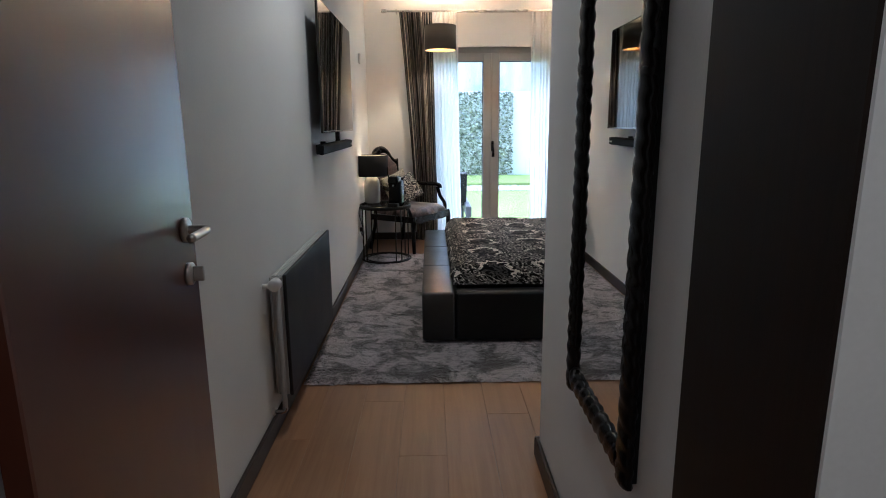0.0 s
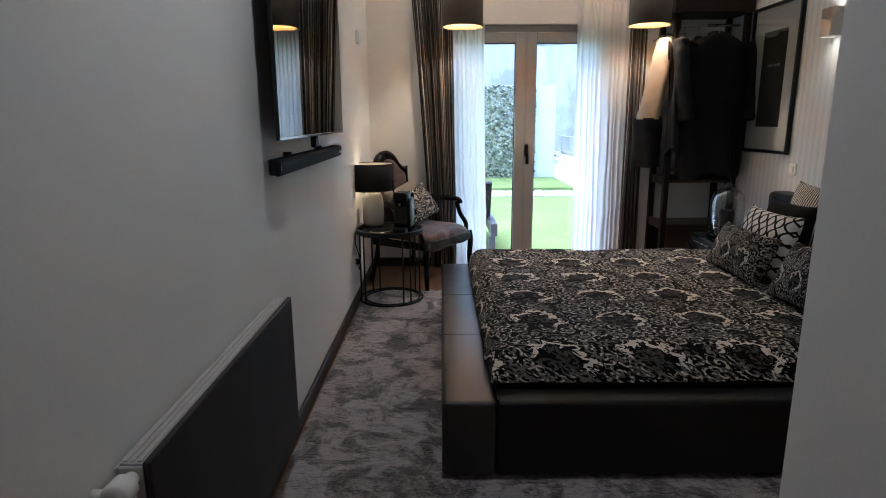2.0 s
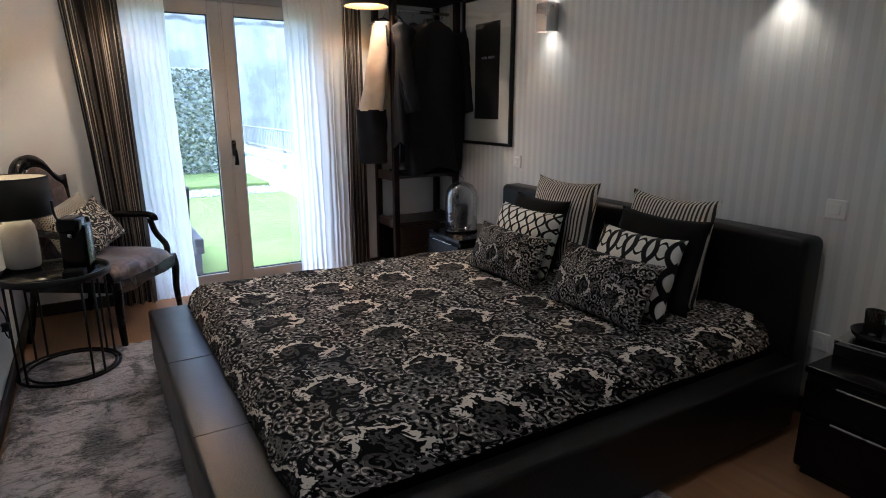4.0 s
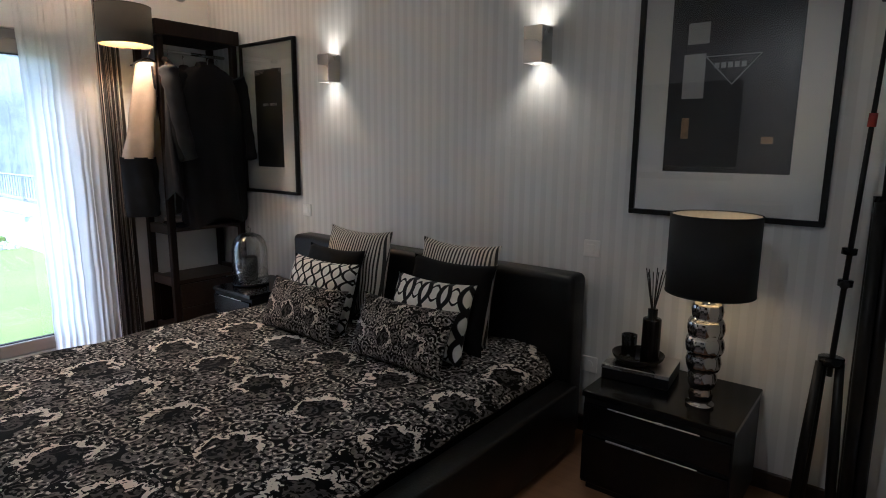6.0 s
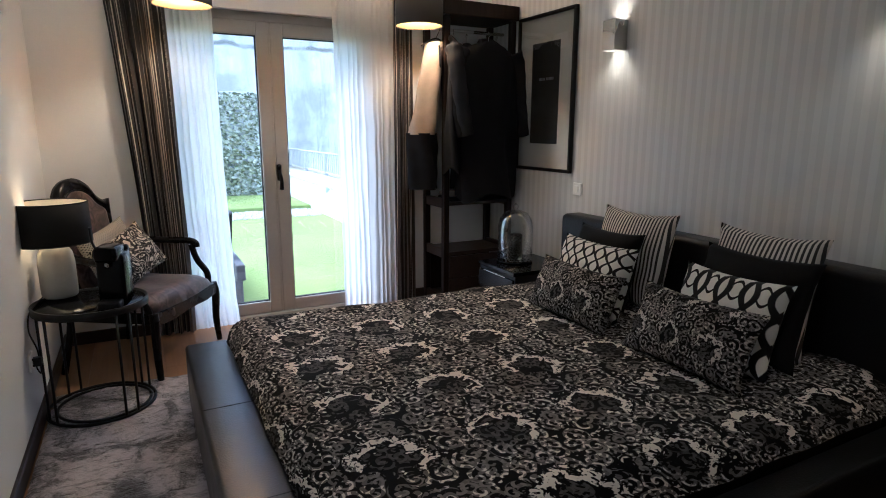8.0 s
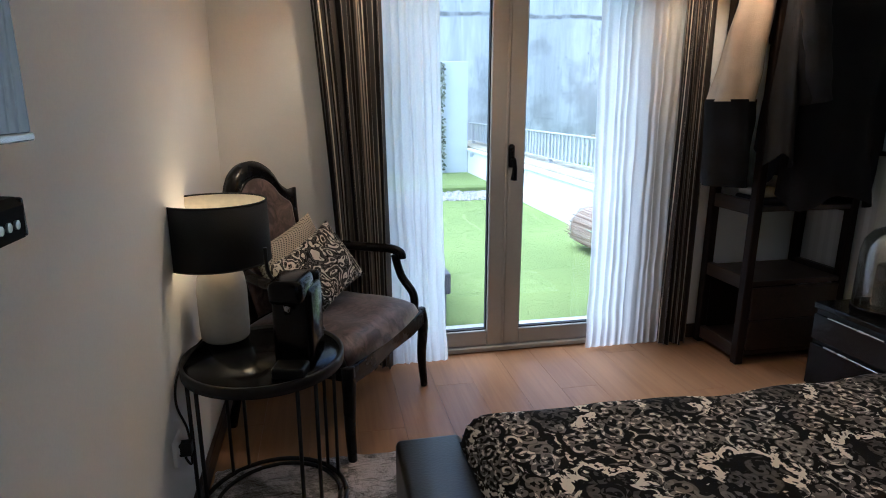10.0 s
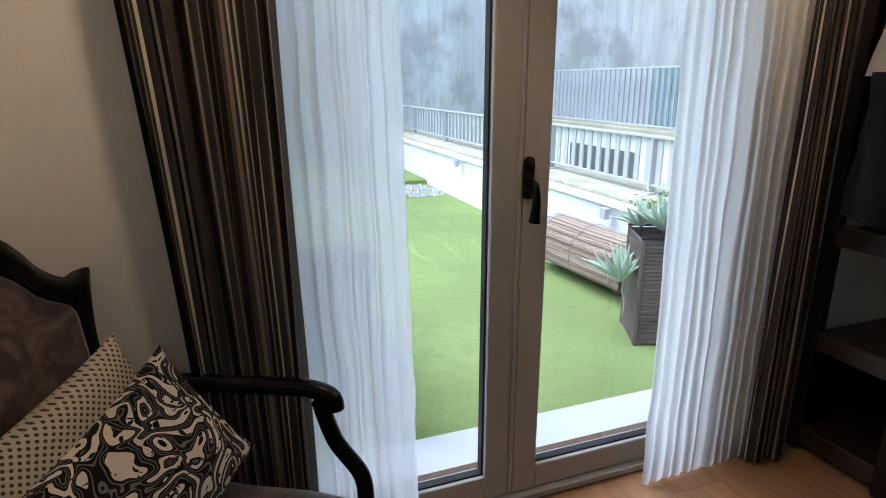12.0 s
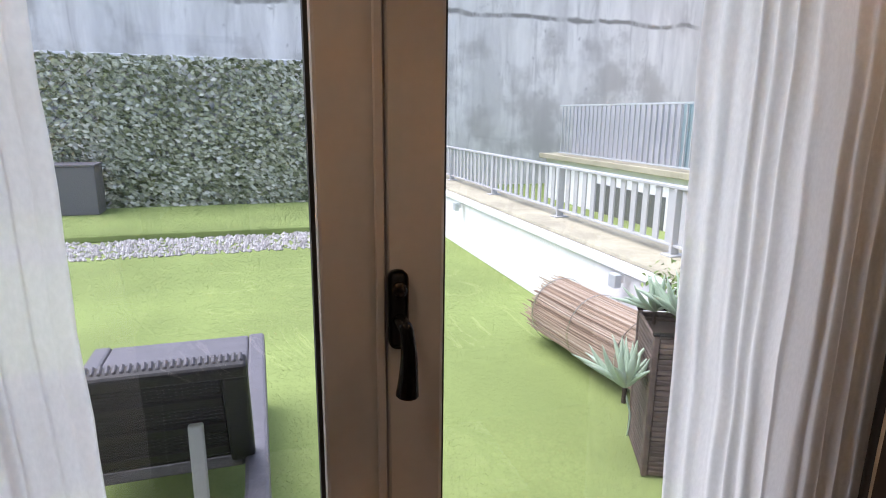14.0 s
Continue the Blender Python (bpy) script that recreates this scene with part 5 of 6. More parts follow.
for k in range(9):
    a = k * 0.78
    part("stick", tube([(0.006 * math.cos(a), 0.006 * math.sin(a), 0.235), ((0.02 + 0.008 * (k % 3)) * math.cos(a), (0.02 + 0.012 * (k % 2)) * math.sin(a) * 1.5, 0.415 - 0.010 * (k % 3))], 0.002, 6), BLACK, df)

gd = thing("glass_dome", (2.13, 5.80, 0.441), "clear glass dome with a dark candle inside", "glass dome")
part("dome", spun([(0.122, 0.02), (0.122, 0.25), (0.112, 0.305), (0.084, 0.345), (0.04, 0.366), (0.016, 0.372), (0.022, 0.395), (0.0, 0.418), (0.0, 0.368), (0.038, 0.362), (0.082, 0.341), (0.1095, 0.303), (0.1195, 0.25), (0.1195, 0.02)], 40, None, None, True), BLOWN, gd, "clear glass bell", True)
part("base", spun([(0, 0), (0.124, 0), (0.126, 0.012), (0.12, 0.018), (0, 0.018)], 40), GLOSS_BLACK, gd, "black base plate", True)
part("pillar_candle", spun([(0, 0.019), (0.05, 0.019), (0.052, 0.03), (0.052, 0.19), (0.043, 0.20), (0, 0.197)], 32), BLACK, gd, "black pillar candle", True)

# ---- open wardrobe with clothes ----
wd = thing("open_wardrobe", (0, 0, 0), "dark wooden open wardrobe with shelves and hanging rail", "wardrobe")
X0, X1, Y0, Y1, ZT = 1.80, 2.40, 6.25, 6.61, 2.24
for x in (X0, X1 - 0.045):
    for y in (Y0, Y1 - 0.045):
        part("post", box(x, x + 0.045, y, y + 0.045, 0.002, ZT - 0.1, 0.004, 1), WENGE, wd)
part("crown", box(X0 - 0.02, X1 + 0.005, Y0 - 0.03, Y1 + 0.005, ZT - 0.1, ZT, 0.006, 2), WENGE, wd, "dark wooden top board")
part("back_panel", box(X0 + 0.046, X1 - 0.046, Y1 - 0.02, Y1 - 0.008, 0.08, 0.418), WENGE, wd)
for z0, z1 in ((0.078, 0.236), (0.242, 0.412)):
    part("drawer", box(X0 + 0.048, X1 - 0.048, Y0 - 0.004, Y0 + 0.014, z0, z1, 0.004, 2), WENGE_Y, wd, "dark wooden drawer front")
for z in (0.05, 0.42, 0.80):
    part("shelf", box(X0 + 0.046, X1 - 0.046, Y0 + 0.003, Y1 - 0.003, z, z + 0.025, 0.002, 1), WENGE_Y, wd)
    for x in (X0 + 0.006, X1 - 0.039):
        part("side_rail", box(x, x + 0.033, Y0 + 0.046, Y1 - 0.046, z - 0.02, z + 0.05, 0.003, 1), WENGE_Y, wd)
part("drawer_front", box(X0 + 0.046, X1 - 0.046, Y0 + 0.005, Y0 + 0.022, 0.10, 0.33, 0.003, 1), WENGE, wd)
part("hanging_rail", tube([(X0 - 0.03, (Y0 + Y1) / 2 - 0.05, 2.06), (X1 - 0.03, (Y0 + Y1) / 2 - 0.05, 2.06)], 0.012, 12), STEEL, wd, "", True)


def garment(name, at, width, z0, z1, material, label, rz=0, depth=0.09, sleeve=True, seed=0.0, flare=1.1, group="clothes on the wardrobe rail"):
    """A coat on a hanger, its shoulders along local x; at is under the rail."""
    g = thing(name, (at[0], at[1], 0), label, "clothing", group, rz=rz)
    h = z1 - z0

    def f(u, v):
        a = 2 * math.pi * u
        t = v
        sh = 1.0 if t < 0.84 else math.sqrt(max(0.0, 1 - ((t - 0.84) / 0.16) ** 1.5)) * 0.82 + 0.18
        w = width / 2 * sh * (flare - (flare - 1) * t)
        fold = 1 + 0.30 * math.sin(a * 5 + 2.5 * math.sin(t * 3 + seed) + seed) * (1 - t * 0.7) + 0.12 * noise.noise(Vector((math.cos(a) * 2, math.sin(a) * 2, t * 4 + seed)))
        d = depth * (0.65 + 0.5 * (1 - t)) * (0.35 + 0.65 * sh)
        return (math.cos(a) * w * (1 + 0.3 * (fold - 1)), math.sin(a) * d * fold, z0 + h * t + 0.035 * math.sin(a * 3 + seed) * (1 - t) ** 3)

    bm = sheet(64, 36, f)
    part("body", bm, material, g, "", True)
    if sleeve:
        for s in (-1, 1):
            pts = bend([(s * width * 0.46, 0, z1 - 0.07), (s * width * 0.56, -0.02, z1 - 0.2), (s * width * 0.60, -0.055, z1 - 0.42), (s * width * 0.54, -0.10, z1 - 0.66)], 6)
            n = len(pts)
            b = tube(pts, [0.062 - 0.018 * i / n + 0.004 * math.sin(i * 1.9 + seed) for i in range(n)], 14)
            part("sleeve", b, material, g, "", True)
        for s in (-1, 1):
            pts = [(s * 0.02, 0.0, z1 - 0.015), (s * 0.075, 0.0, z1 - 0.05), (s * 0.10, 0.0, z1 - 0.17), (s * 0.065, 0.0, z1 - 0.20), (s * 0.012, 0.0, z1 - 0.40), (s * 0.012, 0.0, z1 - 0.16)]
            lap = flat_outline([(x, z) for x, y, z in pts], 0.012, None, pose(0, -depth * 0.62, 0, -4), 0.004)
            part("lapel", lap, material, g, "", False)
        part("collar", tube(bend([(-0.075, -depth * 0.35, z1 - 0.045), (-0.05, depth * 0.3, z1 + 0.0), (0.05, depth * 0.3, z1 + 0.0), (0.075, -depth * 0.35, z1 - 0.045)], 5), 0.022, 8), material, g, "", True)
    part("hanger", tube(bend([(-width * 0.42, 0, z1 - 0.075), (0, 0, z1 + 0.0), (width * 0.42, 0, z1 - 0.075)], 6), 0.006, 8), BLACK, g, "black hanger", True)
    part("hook", tube(bend([(0, 0, z1), (0, 0, z1 + 0.03), (0.014, 0, z1 + 0.05), (0, 0, z1 + 0.066), (-0.012, 0, z1 + 0.052)], 5), 0.002, 6), STEEL, g)
    return g


garment("coat", (2.12, 6.185), 0.50, 0.86, 1.97, COAT, "long black coat facing the room on a hanger", 4, 0.10, True, 0.3, 1.0)
garment("coat", (2.02, 6.33), 0.36, 0.94, 1.97, COAT, "black coat on a hanger behind another", 80, 0.07, False, 2.1)
garment("jacket", (2.28, 6.33), 0.36, 0.96, 1.97, COAT, "black padded jacket on a hanger", 86, 0.06, False, 4.0)
garment("jacket", (1.88, 6.27), 0.38, 1.06, 1.98, COAT_GREY, "dark grey jacket on a hanger", 62, 0.055, True, 5.2)
vest = thing("jumper", (1.70, 6.33, 0), "cream and black jumper hung at the wardrobe side", "clothing", "clothes on the wardrobe rail", rz=12)


def jumper_part(z0, z1, w0, w1, x0, x1, seed):
    def f(u, v):
        a = 2 * math.pi * u
        w = w0 + (w1 - w0) * v
        k = 1 + 0.12 * math.sin(a * 4 + seed + 2 * v) + 0.1 * noise.noise(Vector((math.cos(a), math.sin(a), v * 4 + seed)))
        return (x0 + (x1 - x0) * v + math.cos(a) * w * k, math.sin(a) * w * 1.1 * k, z0 + (z1 - z0) * v)
    return sheet(36, 24, f)


part("upper", jumper_part(1.32, 1.96, 0.095, 0.07, -0.05, 0.08, 0.5), CREAM_CLOTH, vest, "cream knitted upper half", True)
part("lower", jumper_part(0.93, 1.33, 0.105, 0.096, -0.04, -0.05, 1.7), COAT, vest, "black lower half", True)
part("hanger", tube(bend([(-0.05, 0, 1.93), (0.08, 0, 1.99), (0.18, 0, 1.95)], 5), 0.006, 8), BLACK, vest)
part("strap", tube([(0.08, 0, 1.99), (0.12, 0.0, 2.06)], 0.003, 6), STEEL, vest)
fp = thing("folded_clothes", (1.90, 6.40, 0.8255), "loose folded blue and tan clothes on the wardrobe shelf", "clothing")
for k, (m, w) in enumerate(((COAT_GREY, 0.10), (CREAM_CLOTH, 0.08))):
    part("folded_cloth", box(-0.03, 0.16, -w - 0.02, w, k * 0.035, k * 0.035 + 0.033, 0.014, 3), m, fp, "", True)

# ---- folded stand in the corner ----
td = thing("folded_tripod", (2.27, 2.355, 0.0), "black folded light stand with red collar in the corner", "tripod", "folded stands in the corner")
part("pole", tube([(0.0, 0.0, 0.60), (0.005, -0.022, 1.30), (0.012, -0.042, 1.92)], [0.010, 0.009, 0.007], 10), BLACK, td, "", True)
for k, (dx, dy) in enumerate(((-0.03, 0.045), (0.03, 0.035), (0.0, -0.04))):
    part("leg", tube([(dx * 1.4, dy * 1.4, 0.002), (dx * 1.1, dy * 1.1, 0.30), (dx * 0.7, dy * 0.7, 0.655)], [0.017, 0.019, 0.015], 10), BLACK, td, "", True)
part("collar", tube([(0, 0, 0.645), (0, 0, 0.672)], 0.042, 16), GLOSS_BLACK, td, "", True)
for z in (0.94, 1.055):
    part("clamp", tube([(0.003, -0.012, z), (0.003, -0.013, z + 0.022)], 0.024, 14), GLOSS_BLACK, td, "", True)
part("knob", spun([(0, 0), (0.014, 0), (0.016, 0.02), (0, 0.024)], 14, None, pose(-0.008, -0.012, 0.95, 0, -90)), BLACK, td, "", True)
part("red_collar", tube([(0.006, -0.028, 1.495), (0.0065, -0.03, 1.54)], 0.013, 14), RED, td, "red plastic collar", True)
part("head", box(-0.015, 0.035, -0.07, -0.01, 1.90, 1.935, 0.006, 2), BLACK, td, "", True)
td2 = thing("folded_tripod", (2.29, 2.245, 0.0), "thick black folded stand leaning beside another stand", "tripod", "folded stands in the corner")
for dx, dy in ((-0.03, 0.012), (0.02, 0.02), (0.0, -0.028)):
    part("leg", tube([(dx, dy, 0.002), (dx + 0.02, dy + 0.008, 0.60), (dx * 0.8 + 0.045, dy * 0.8 + 0.018, 1.24)], [0.020, 0.023, 0.020], 10), BLACK, td2, "", True)
part("collar", tube([(0.043, 0.016, 1.20), (0.046, 0.018, 1.26)], 0.036, 16), GLOSS_BLACK, td2, "", True)
part("pole", tube([(0.045, 0.017, 1.20), (0.08, 0.03, 2.0)], 0.012, 10), BLACK, td2, "", True)


# ---- terrace and garden ----
single("ground", box(-40, 40, NY + 0.28, 60, -0.5, -0.06), TURF, "artificial lawn backing", "lawn", "structure")
single("terrace_slab", box(-3.0, 2.54, NY + 0.2805, 7.16, -0.058, -0.03, 0.004, 1), SLAB, "pale stone strip outside the garden door", "paving", "structure")
single("house_wall_outside", box(-6.0, WX - 0.201, NY + 0.02, NY + 0.28, -0.06, 3.2), RENDERED, "white outside wall of the house", "wall", "structure")
single("house_wall_outside_east", box(EX + 0.201, 7.0, NY + 0.02, NY + 0.28, -0.06, 3.2), RENDERED, "white outside wall of the house", "wall", "structure")

rng = np.random.default_rng(4)


def blades(n, x0, x1, y0, y1, z, h, w):
    """Short bent grass blades, one triangle each."""
    x, y = rng.uniform(x0, x1, n), y0 + (y1 - y0) * rng.uniform(0, 1, n) ** 1.5
    a, b = rng.uniform(0, 2 * math.pi, n), rng.uniform(0, 2 * math.pi, n)
    hh = h * rng.uniform(0.6, 1.2, n)
    ww = w * (0.7 + 0.5 * (y - y0))
    le = rng.uniform(0.8, 2.4, n) * hh
    v = np.empty((n, 3, 3))
    v[:, 0] = np.c_[x - ww * np.cos(a), y - ww * np.sin(a), np.full(n, z)]
    v[:, 1] = np.c_[x + ww * np.cos(a), y + ww * np.sin(a), np.full(n, z)]
    v[:, 2] = np.c_[x + le * np.cos(b), y + le * np.sin(b), z + hh]
    return v.reshape(-1, 3)


def stuff_mesh(name, verts, faces, material, label, category):
    me = bpy.data.meshes.new(name)
    me.from_pydata([tuple(p) for p in verts], [], faces)
    me.materials.append(material)
    return tagged(new(name, me), label, category, kind="stuff")


gv = blades(240000, -2.2, 2.54, 7.165, 12.0, -0.061, 0.005, 0.0016)
stuff_mesh("turf", gv, [(i, i + 1, i + 2) for i in range(0, len(gv), 3)], TURF_BLADES, "short bright green artificial grass", "grass")

# gravel strip
oct_v = np.array([(1, 0, 0), (-1, 0, 0), (0, 1, 0), (0, -1, 0), (0, 0, 1), (0, 0, -1)], float)
oct_f = [(0, 2, 4), (2, 1, 4), (1, 3, 4), (3, 0, 4), (2, 0, 5), (1, 2, 5), (3, 1, 5), (0, 3, 5)]
n = 4200
cent = np.c_[rng.uniform(-4.5, 2.5, n), rng.uniform(12.0, 12.86, n), np.full(n, -0.052)]
size = rng.uniform(0.012, 0.03, (n, 1, 1)) * rng.uniform(0.6, 1.2, (n, 1, 3))
pv = (cent[:, None, :] + oct_v[None] * size).reshape(-1, 3)
stuff_mesh("gravel", pv, [tuple(i * 6 + k for k in f) for i in range(n) for f in oct_f], PEBBLE, "strip of pale loose pebbles", "gravel")
single("raised_lawn", box(-6.0, 2.54, 12.88, 14.95, -0.058, 0.012, 0.012, 2), TURF, "slightly raised strip of artificial lawn", "lawn", "structure")
gv = blades(40000, -3.5, 2.53, 12.89, 14.9, 0.01, 0.012, 0.004)
stuff_mesh("turf", gv, [(i, i + 1, i + 2) for i in range(0, len(gv), 3)], TURF_BLADES, "artificial grass on the raised strip", "grass")

# boundary walls
single("garden_wall_end", box(-8, 2.54, 15.02, 15.25, -0.06, 2.08, 0.004, 1), RENDERED, "white wall at the end of the garden", "wall", "structure")
single("garden_wall_side", box(2.55, 2.72, 6.93, 15.02, -0.06, 0.47, 0.006, 1), RENDERED, "low white garden wall", "wall", "structure")
single("garden_wall_lip", box(2.52, 2.549, 6.93, 15.0, 0.43, 0.472, 0.006, 1), RENDERED, "white lip along the low wall", "wall", "structure")
single("wall_coping", box(2.6, 3.12, 6.93, 16.9, 0.4725, 0.505, 0.006, 1), COPING, "mossy concrete coping along the low wall", "coping", "structure")
single("coping_drop", box(2.73, 3.1, 6.93, 16.9, -1.5, 0.47), CONCRETE, "concrete face under the coping", "wall", "structure")
single("retaining_wall_end", box(-14, 12.0, 17.0, 17.6, -2, 5.6), CONCRETE, "tall weathered concrete retaining wall", "wall", "structure")
single("retaining_wall_side", box(11.4, 12.0, 4.0, 16.99, -2, 5.6), CONCRETE, "tall weathered concrete retaining wall", "wall", "structure")

# railing on the coping
rl = thing("railing", (2.9, 0, 0.505), "pale grey metal railing on the low wall", "railing")
part("top_rail", box(-0.025, 0.025, 7.0, 16.6, 0.405, 0.425, 0.003, 1), RAIL_PAINT, rl)
part("bottom_rail", box(-0.02, 0.02, 7.0, 16.6, 0.055, 0.07, 0.002, 1), RAIL_PAINT, rl)
for k in range(7):
    y = 7.34 + k * 1.43
    part("post", box(-0.03, 0.03, y - 0.012, y + 0.012, 0.002, 0.404, 0.003, 1), RAIL_PAINT, rl)
    part("foot_plate", box(-0.06, 0.06, y - 0.05, y + 0.05, 0.0, 0.01, 0.002, 1), RAIL_PAINT, rl)
slat_me = mesh_of("slat", box(-0.006, 0.006, -0.026, 0.026, 0.071, 0.404), RAIL_PAINT)
for k in range(76):
    y = 7.08 + k * 0.125
    if min(abs(y - 7.34 - j * 1.43) for j in range(7)) > 0.045:
        piece("slat", slat_me, rl, pose(0, y, 0))

# neighbour's lower building and upper railing
nb = thing("neighbour_building", (5.3, 0, 0), "white neighbouring building with dark openings under a terrace", "building")
part("wall", box(0.0, 0.9, 4.2, 15.1, -2.0, 0.62), RENDERED, nb, "white rendered wall")
part("terrace_edge", box(-0.10, 6.0, 4.2, 15.2, 0.621, 0.70, 0.006, 1), COPING, nb, "stained concrete terrace edge")
# openings are flat dark sheets on the wall; their inner shade is painted
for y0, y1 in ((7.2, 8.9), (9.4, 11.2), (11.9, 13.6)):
    w = part("opening", box(-0.012, -0.002, y0, y1, -0.35, 0.36), mat("opening_shade", (0.13, 0.135, 0.135), 0.35) if y0 < 8 else bpy.data.materials["opening_shade"], nb, "flat dark sheet for the shade inside an opening")
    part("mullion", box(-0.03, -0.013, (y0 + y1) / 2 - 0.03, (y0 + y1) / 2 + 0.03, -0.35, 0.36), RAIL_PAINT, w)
ur = thing("railing", (5.3, 0, 0.70), "blue-grey slatted railing on the upper terrace", "railing")
part("top_rail", box(-0.02, 0.02, 8.0, 14.68, 0.775, 0.80, 0.003, 1), RAIL_BLUE, ur)
part("bottom_rail", box(-0.02, 0.02, 8.0, 14.68, 0.03, 0.05, 0.003, 1), RAIL_BLUE, ur)
slat2 = mesh_of("slat", box(-0.009, 0.009, -0.008, 0.008, 0.051, 0.774), RAIL_PAINT)
for k in range(59):
    piece("slat", slat2, ur, pose(0, 8.05 + k * 0.113, 0))
sh = thing("sheet_screen", (5.5, 11.18, 0.701), "teal sheeting fixed behind the upper railing", "screen")
b = bmesh.new()
for k in range(40):
    y = -1.6 + k * 0.06
    box(-0.01 + 0.012 * (k % 2), 0.004 + 0.012 * (k % 2), y, y + 0.0605, 0.02, 0.78, bm=b)
part("corrugated_sheet", b, TEAL, sh)
sh = thing("sheet_screen", (5.5, 13.575, 0.701), "pale grey sheeting fixed behind the upper railing", "screen")
b = bmesh.new()
for k in range(44):
    y = -1.59 + k * 0.06
    box(-0.01 + 0.012 * (k % 2), 0.004 + 0.012 * (k % 2), y, y + 0.0605, 0.02, 0.78, bm=b)
part("corrugated_sheet", b, GREY_SHEET, sh)

# small square lamps on the low wall
for y in (8.72, 11.6, 14.4):
    gl = thing("garden_wall_light", (2.52, y, 0.395), "small square grey outdoor wall light", "wall light", "lights on the garden wall")
    part("body", box(-0.075, -0.03, -0.035, 0.035, -0.04, 0.04, 0.004, 1), RAIL_BLUE, gl)
    part("arm", box(-0.03, -0.001, -0.02, 0.02, -0.015, 0.03, 0.003, 1), STEEL, gl)

# leaf screen
hs = thing("hedge_screen", (0, 14.97, 0.013), "artificial leaf screen on white wall at the garden's end", "hedge")
b = bmesh.new()
for k in range(36):
    x = -4.3 + k * 0.15
    tube([(x, -0.028, 0.02), (min(2.06, x + 1.2), -0.028, 1.3), (min(2.06, x + 1.9), -0.028, 2.0)], 0.006, 4, b)
part("trellis", b, WENGE_Y, hs, "thin wooden trellis")
n = 21000
lx, lz = rng.uniform(-4.3, 2.07, n), rng.uniform(0.0, 2.04, n)
keep = rng.uniform(0, 1, n) < np.clip(0.72 + 0.4 * np.sin(lx * 2.1 + 0.7) * np.sin(lx * 0.9) + 0.3 * np.sin(lz * 3), 0.5, 1.0)
lx, lz = lx[keep], lz[keep]
n = len(lx)
an, tilt, sz = rng.uniform(-1.1, 0.5, n), rng.uniform(-0.8, 0.8, n), rng.uniform(0.03, 0.055, n)
dep = -0.03 - rng.uniform(0, 0.05, n)
lv, lf = np.empty((n, 4, 3)), []
ux, uz = np.cos(an), np.sin(an)
for k, (a, c) in enumerate(((-1, 0), (0, -0.55), (1, 0), (0, 0.55))):
    lv[:, k, 0] = lx + sz * (a * ux - c * uz)
    lv[:, k, 2] = lz + sz * (a * uz + c * ux)
    lv[:, k, 1] = dep + sz * c * tilt + sz * 0.4 * a * tilt
ob = stuff_mesh("leaves", lv.reshape(-1, 3), [(4 * i, 4 * i + 1, 4 * i + 2, 4 * i + 3) for i in range(n)], HEDGE_LEAF, "", "")
ob.parent = hs

# dark planter before the leaf screen
pb = thing("planter_box", (-1.75, 14.55, 0.013), "dark grey rattan planter before the leaf screen", "planter")
part("body", box(-0.28, 0.28, -0.2, 0.2, 0.0, 0.62, 0.012, 2), RATTAN, pb)
part("rim", box(-0.29, 0.29, -0.21, 0.21, 0.62, 0.65, 0.008, 2), RATTAN, pb)

# ---- sun lounger ----
lo = thing("sun_lounger", (0.145, 7.9, -0.055), "dark grey woven rattan sun lounger with raised back", "lounger")
part("side_rail", box(0.29, 0.36, -0.72, 0.77, 0.22, 0.355, 0.012, 2), RATTAN, lo)
part("side_rail", box(-0.36, -0.29, -0.72, 0.77, 0.22, 0.355, 0.012, 2), RATTAN, lo)
for k, (y0, y1) in enumerate(((-0.26, 0.08), (0.085, 0.42), (0.425, 0.768))):
    part("seat_panel", box(-0.289, 0.289, y0, y1, 0.30, 0.35, 0.010, 2), RATTAN, lo)
for x in (-0.34, 0.28):
    for y in (-0.68, 0.66):
        part("leg", box(x, x + 0.06, y, y + 0.07, 0.0, 0.22, 0.006, 1), RATTAN, lo)
bk = new("backrest")
bk.parent = lo
bk.matrix_basis = pose(0, -0.266, 0.345, -62)
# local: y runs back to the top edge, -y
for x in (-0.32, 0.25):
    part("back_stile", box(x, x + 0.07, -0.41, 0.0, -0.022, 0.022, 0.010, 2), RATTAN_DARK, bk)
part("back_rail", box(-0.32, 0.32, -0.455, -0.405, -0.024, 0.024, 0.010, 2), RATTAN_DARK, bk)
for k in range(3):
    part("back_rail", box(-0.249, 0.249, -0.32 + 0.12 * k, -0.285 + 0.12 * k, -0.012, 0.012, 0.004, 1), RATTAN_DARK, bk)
b = bmesh.new()
for k in range(34):
    x = -0.247 + k * 0.0148
    box(x, x + 0.0115, -0.40, -0.01, -0.003, 0.003, bm=b)
for k in range(26):
    y = -0.397 + k * 0.0148
    box(-0.248, 0.248, y, y + 0.0095, -0.006, -0.0032, bm=b)
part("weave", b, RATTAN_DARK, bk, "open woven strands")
for k in range(38):
    x = -0.312 + k * 0.0165
    part("binding", box(x, x + 0.011, -0.460, -0.425, -0.004, 0.0265, 0.004, 1), RATTAN, bk)
part("strut", box(0.15, 0.19, -0.40, -0.375, 0.02, 0.53, 0.004, 1), RAIL_BLUE, lo)

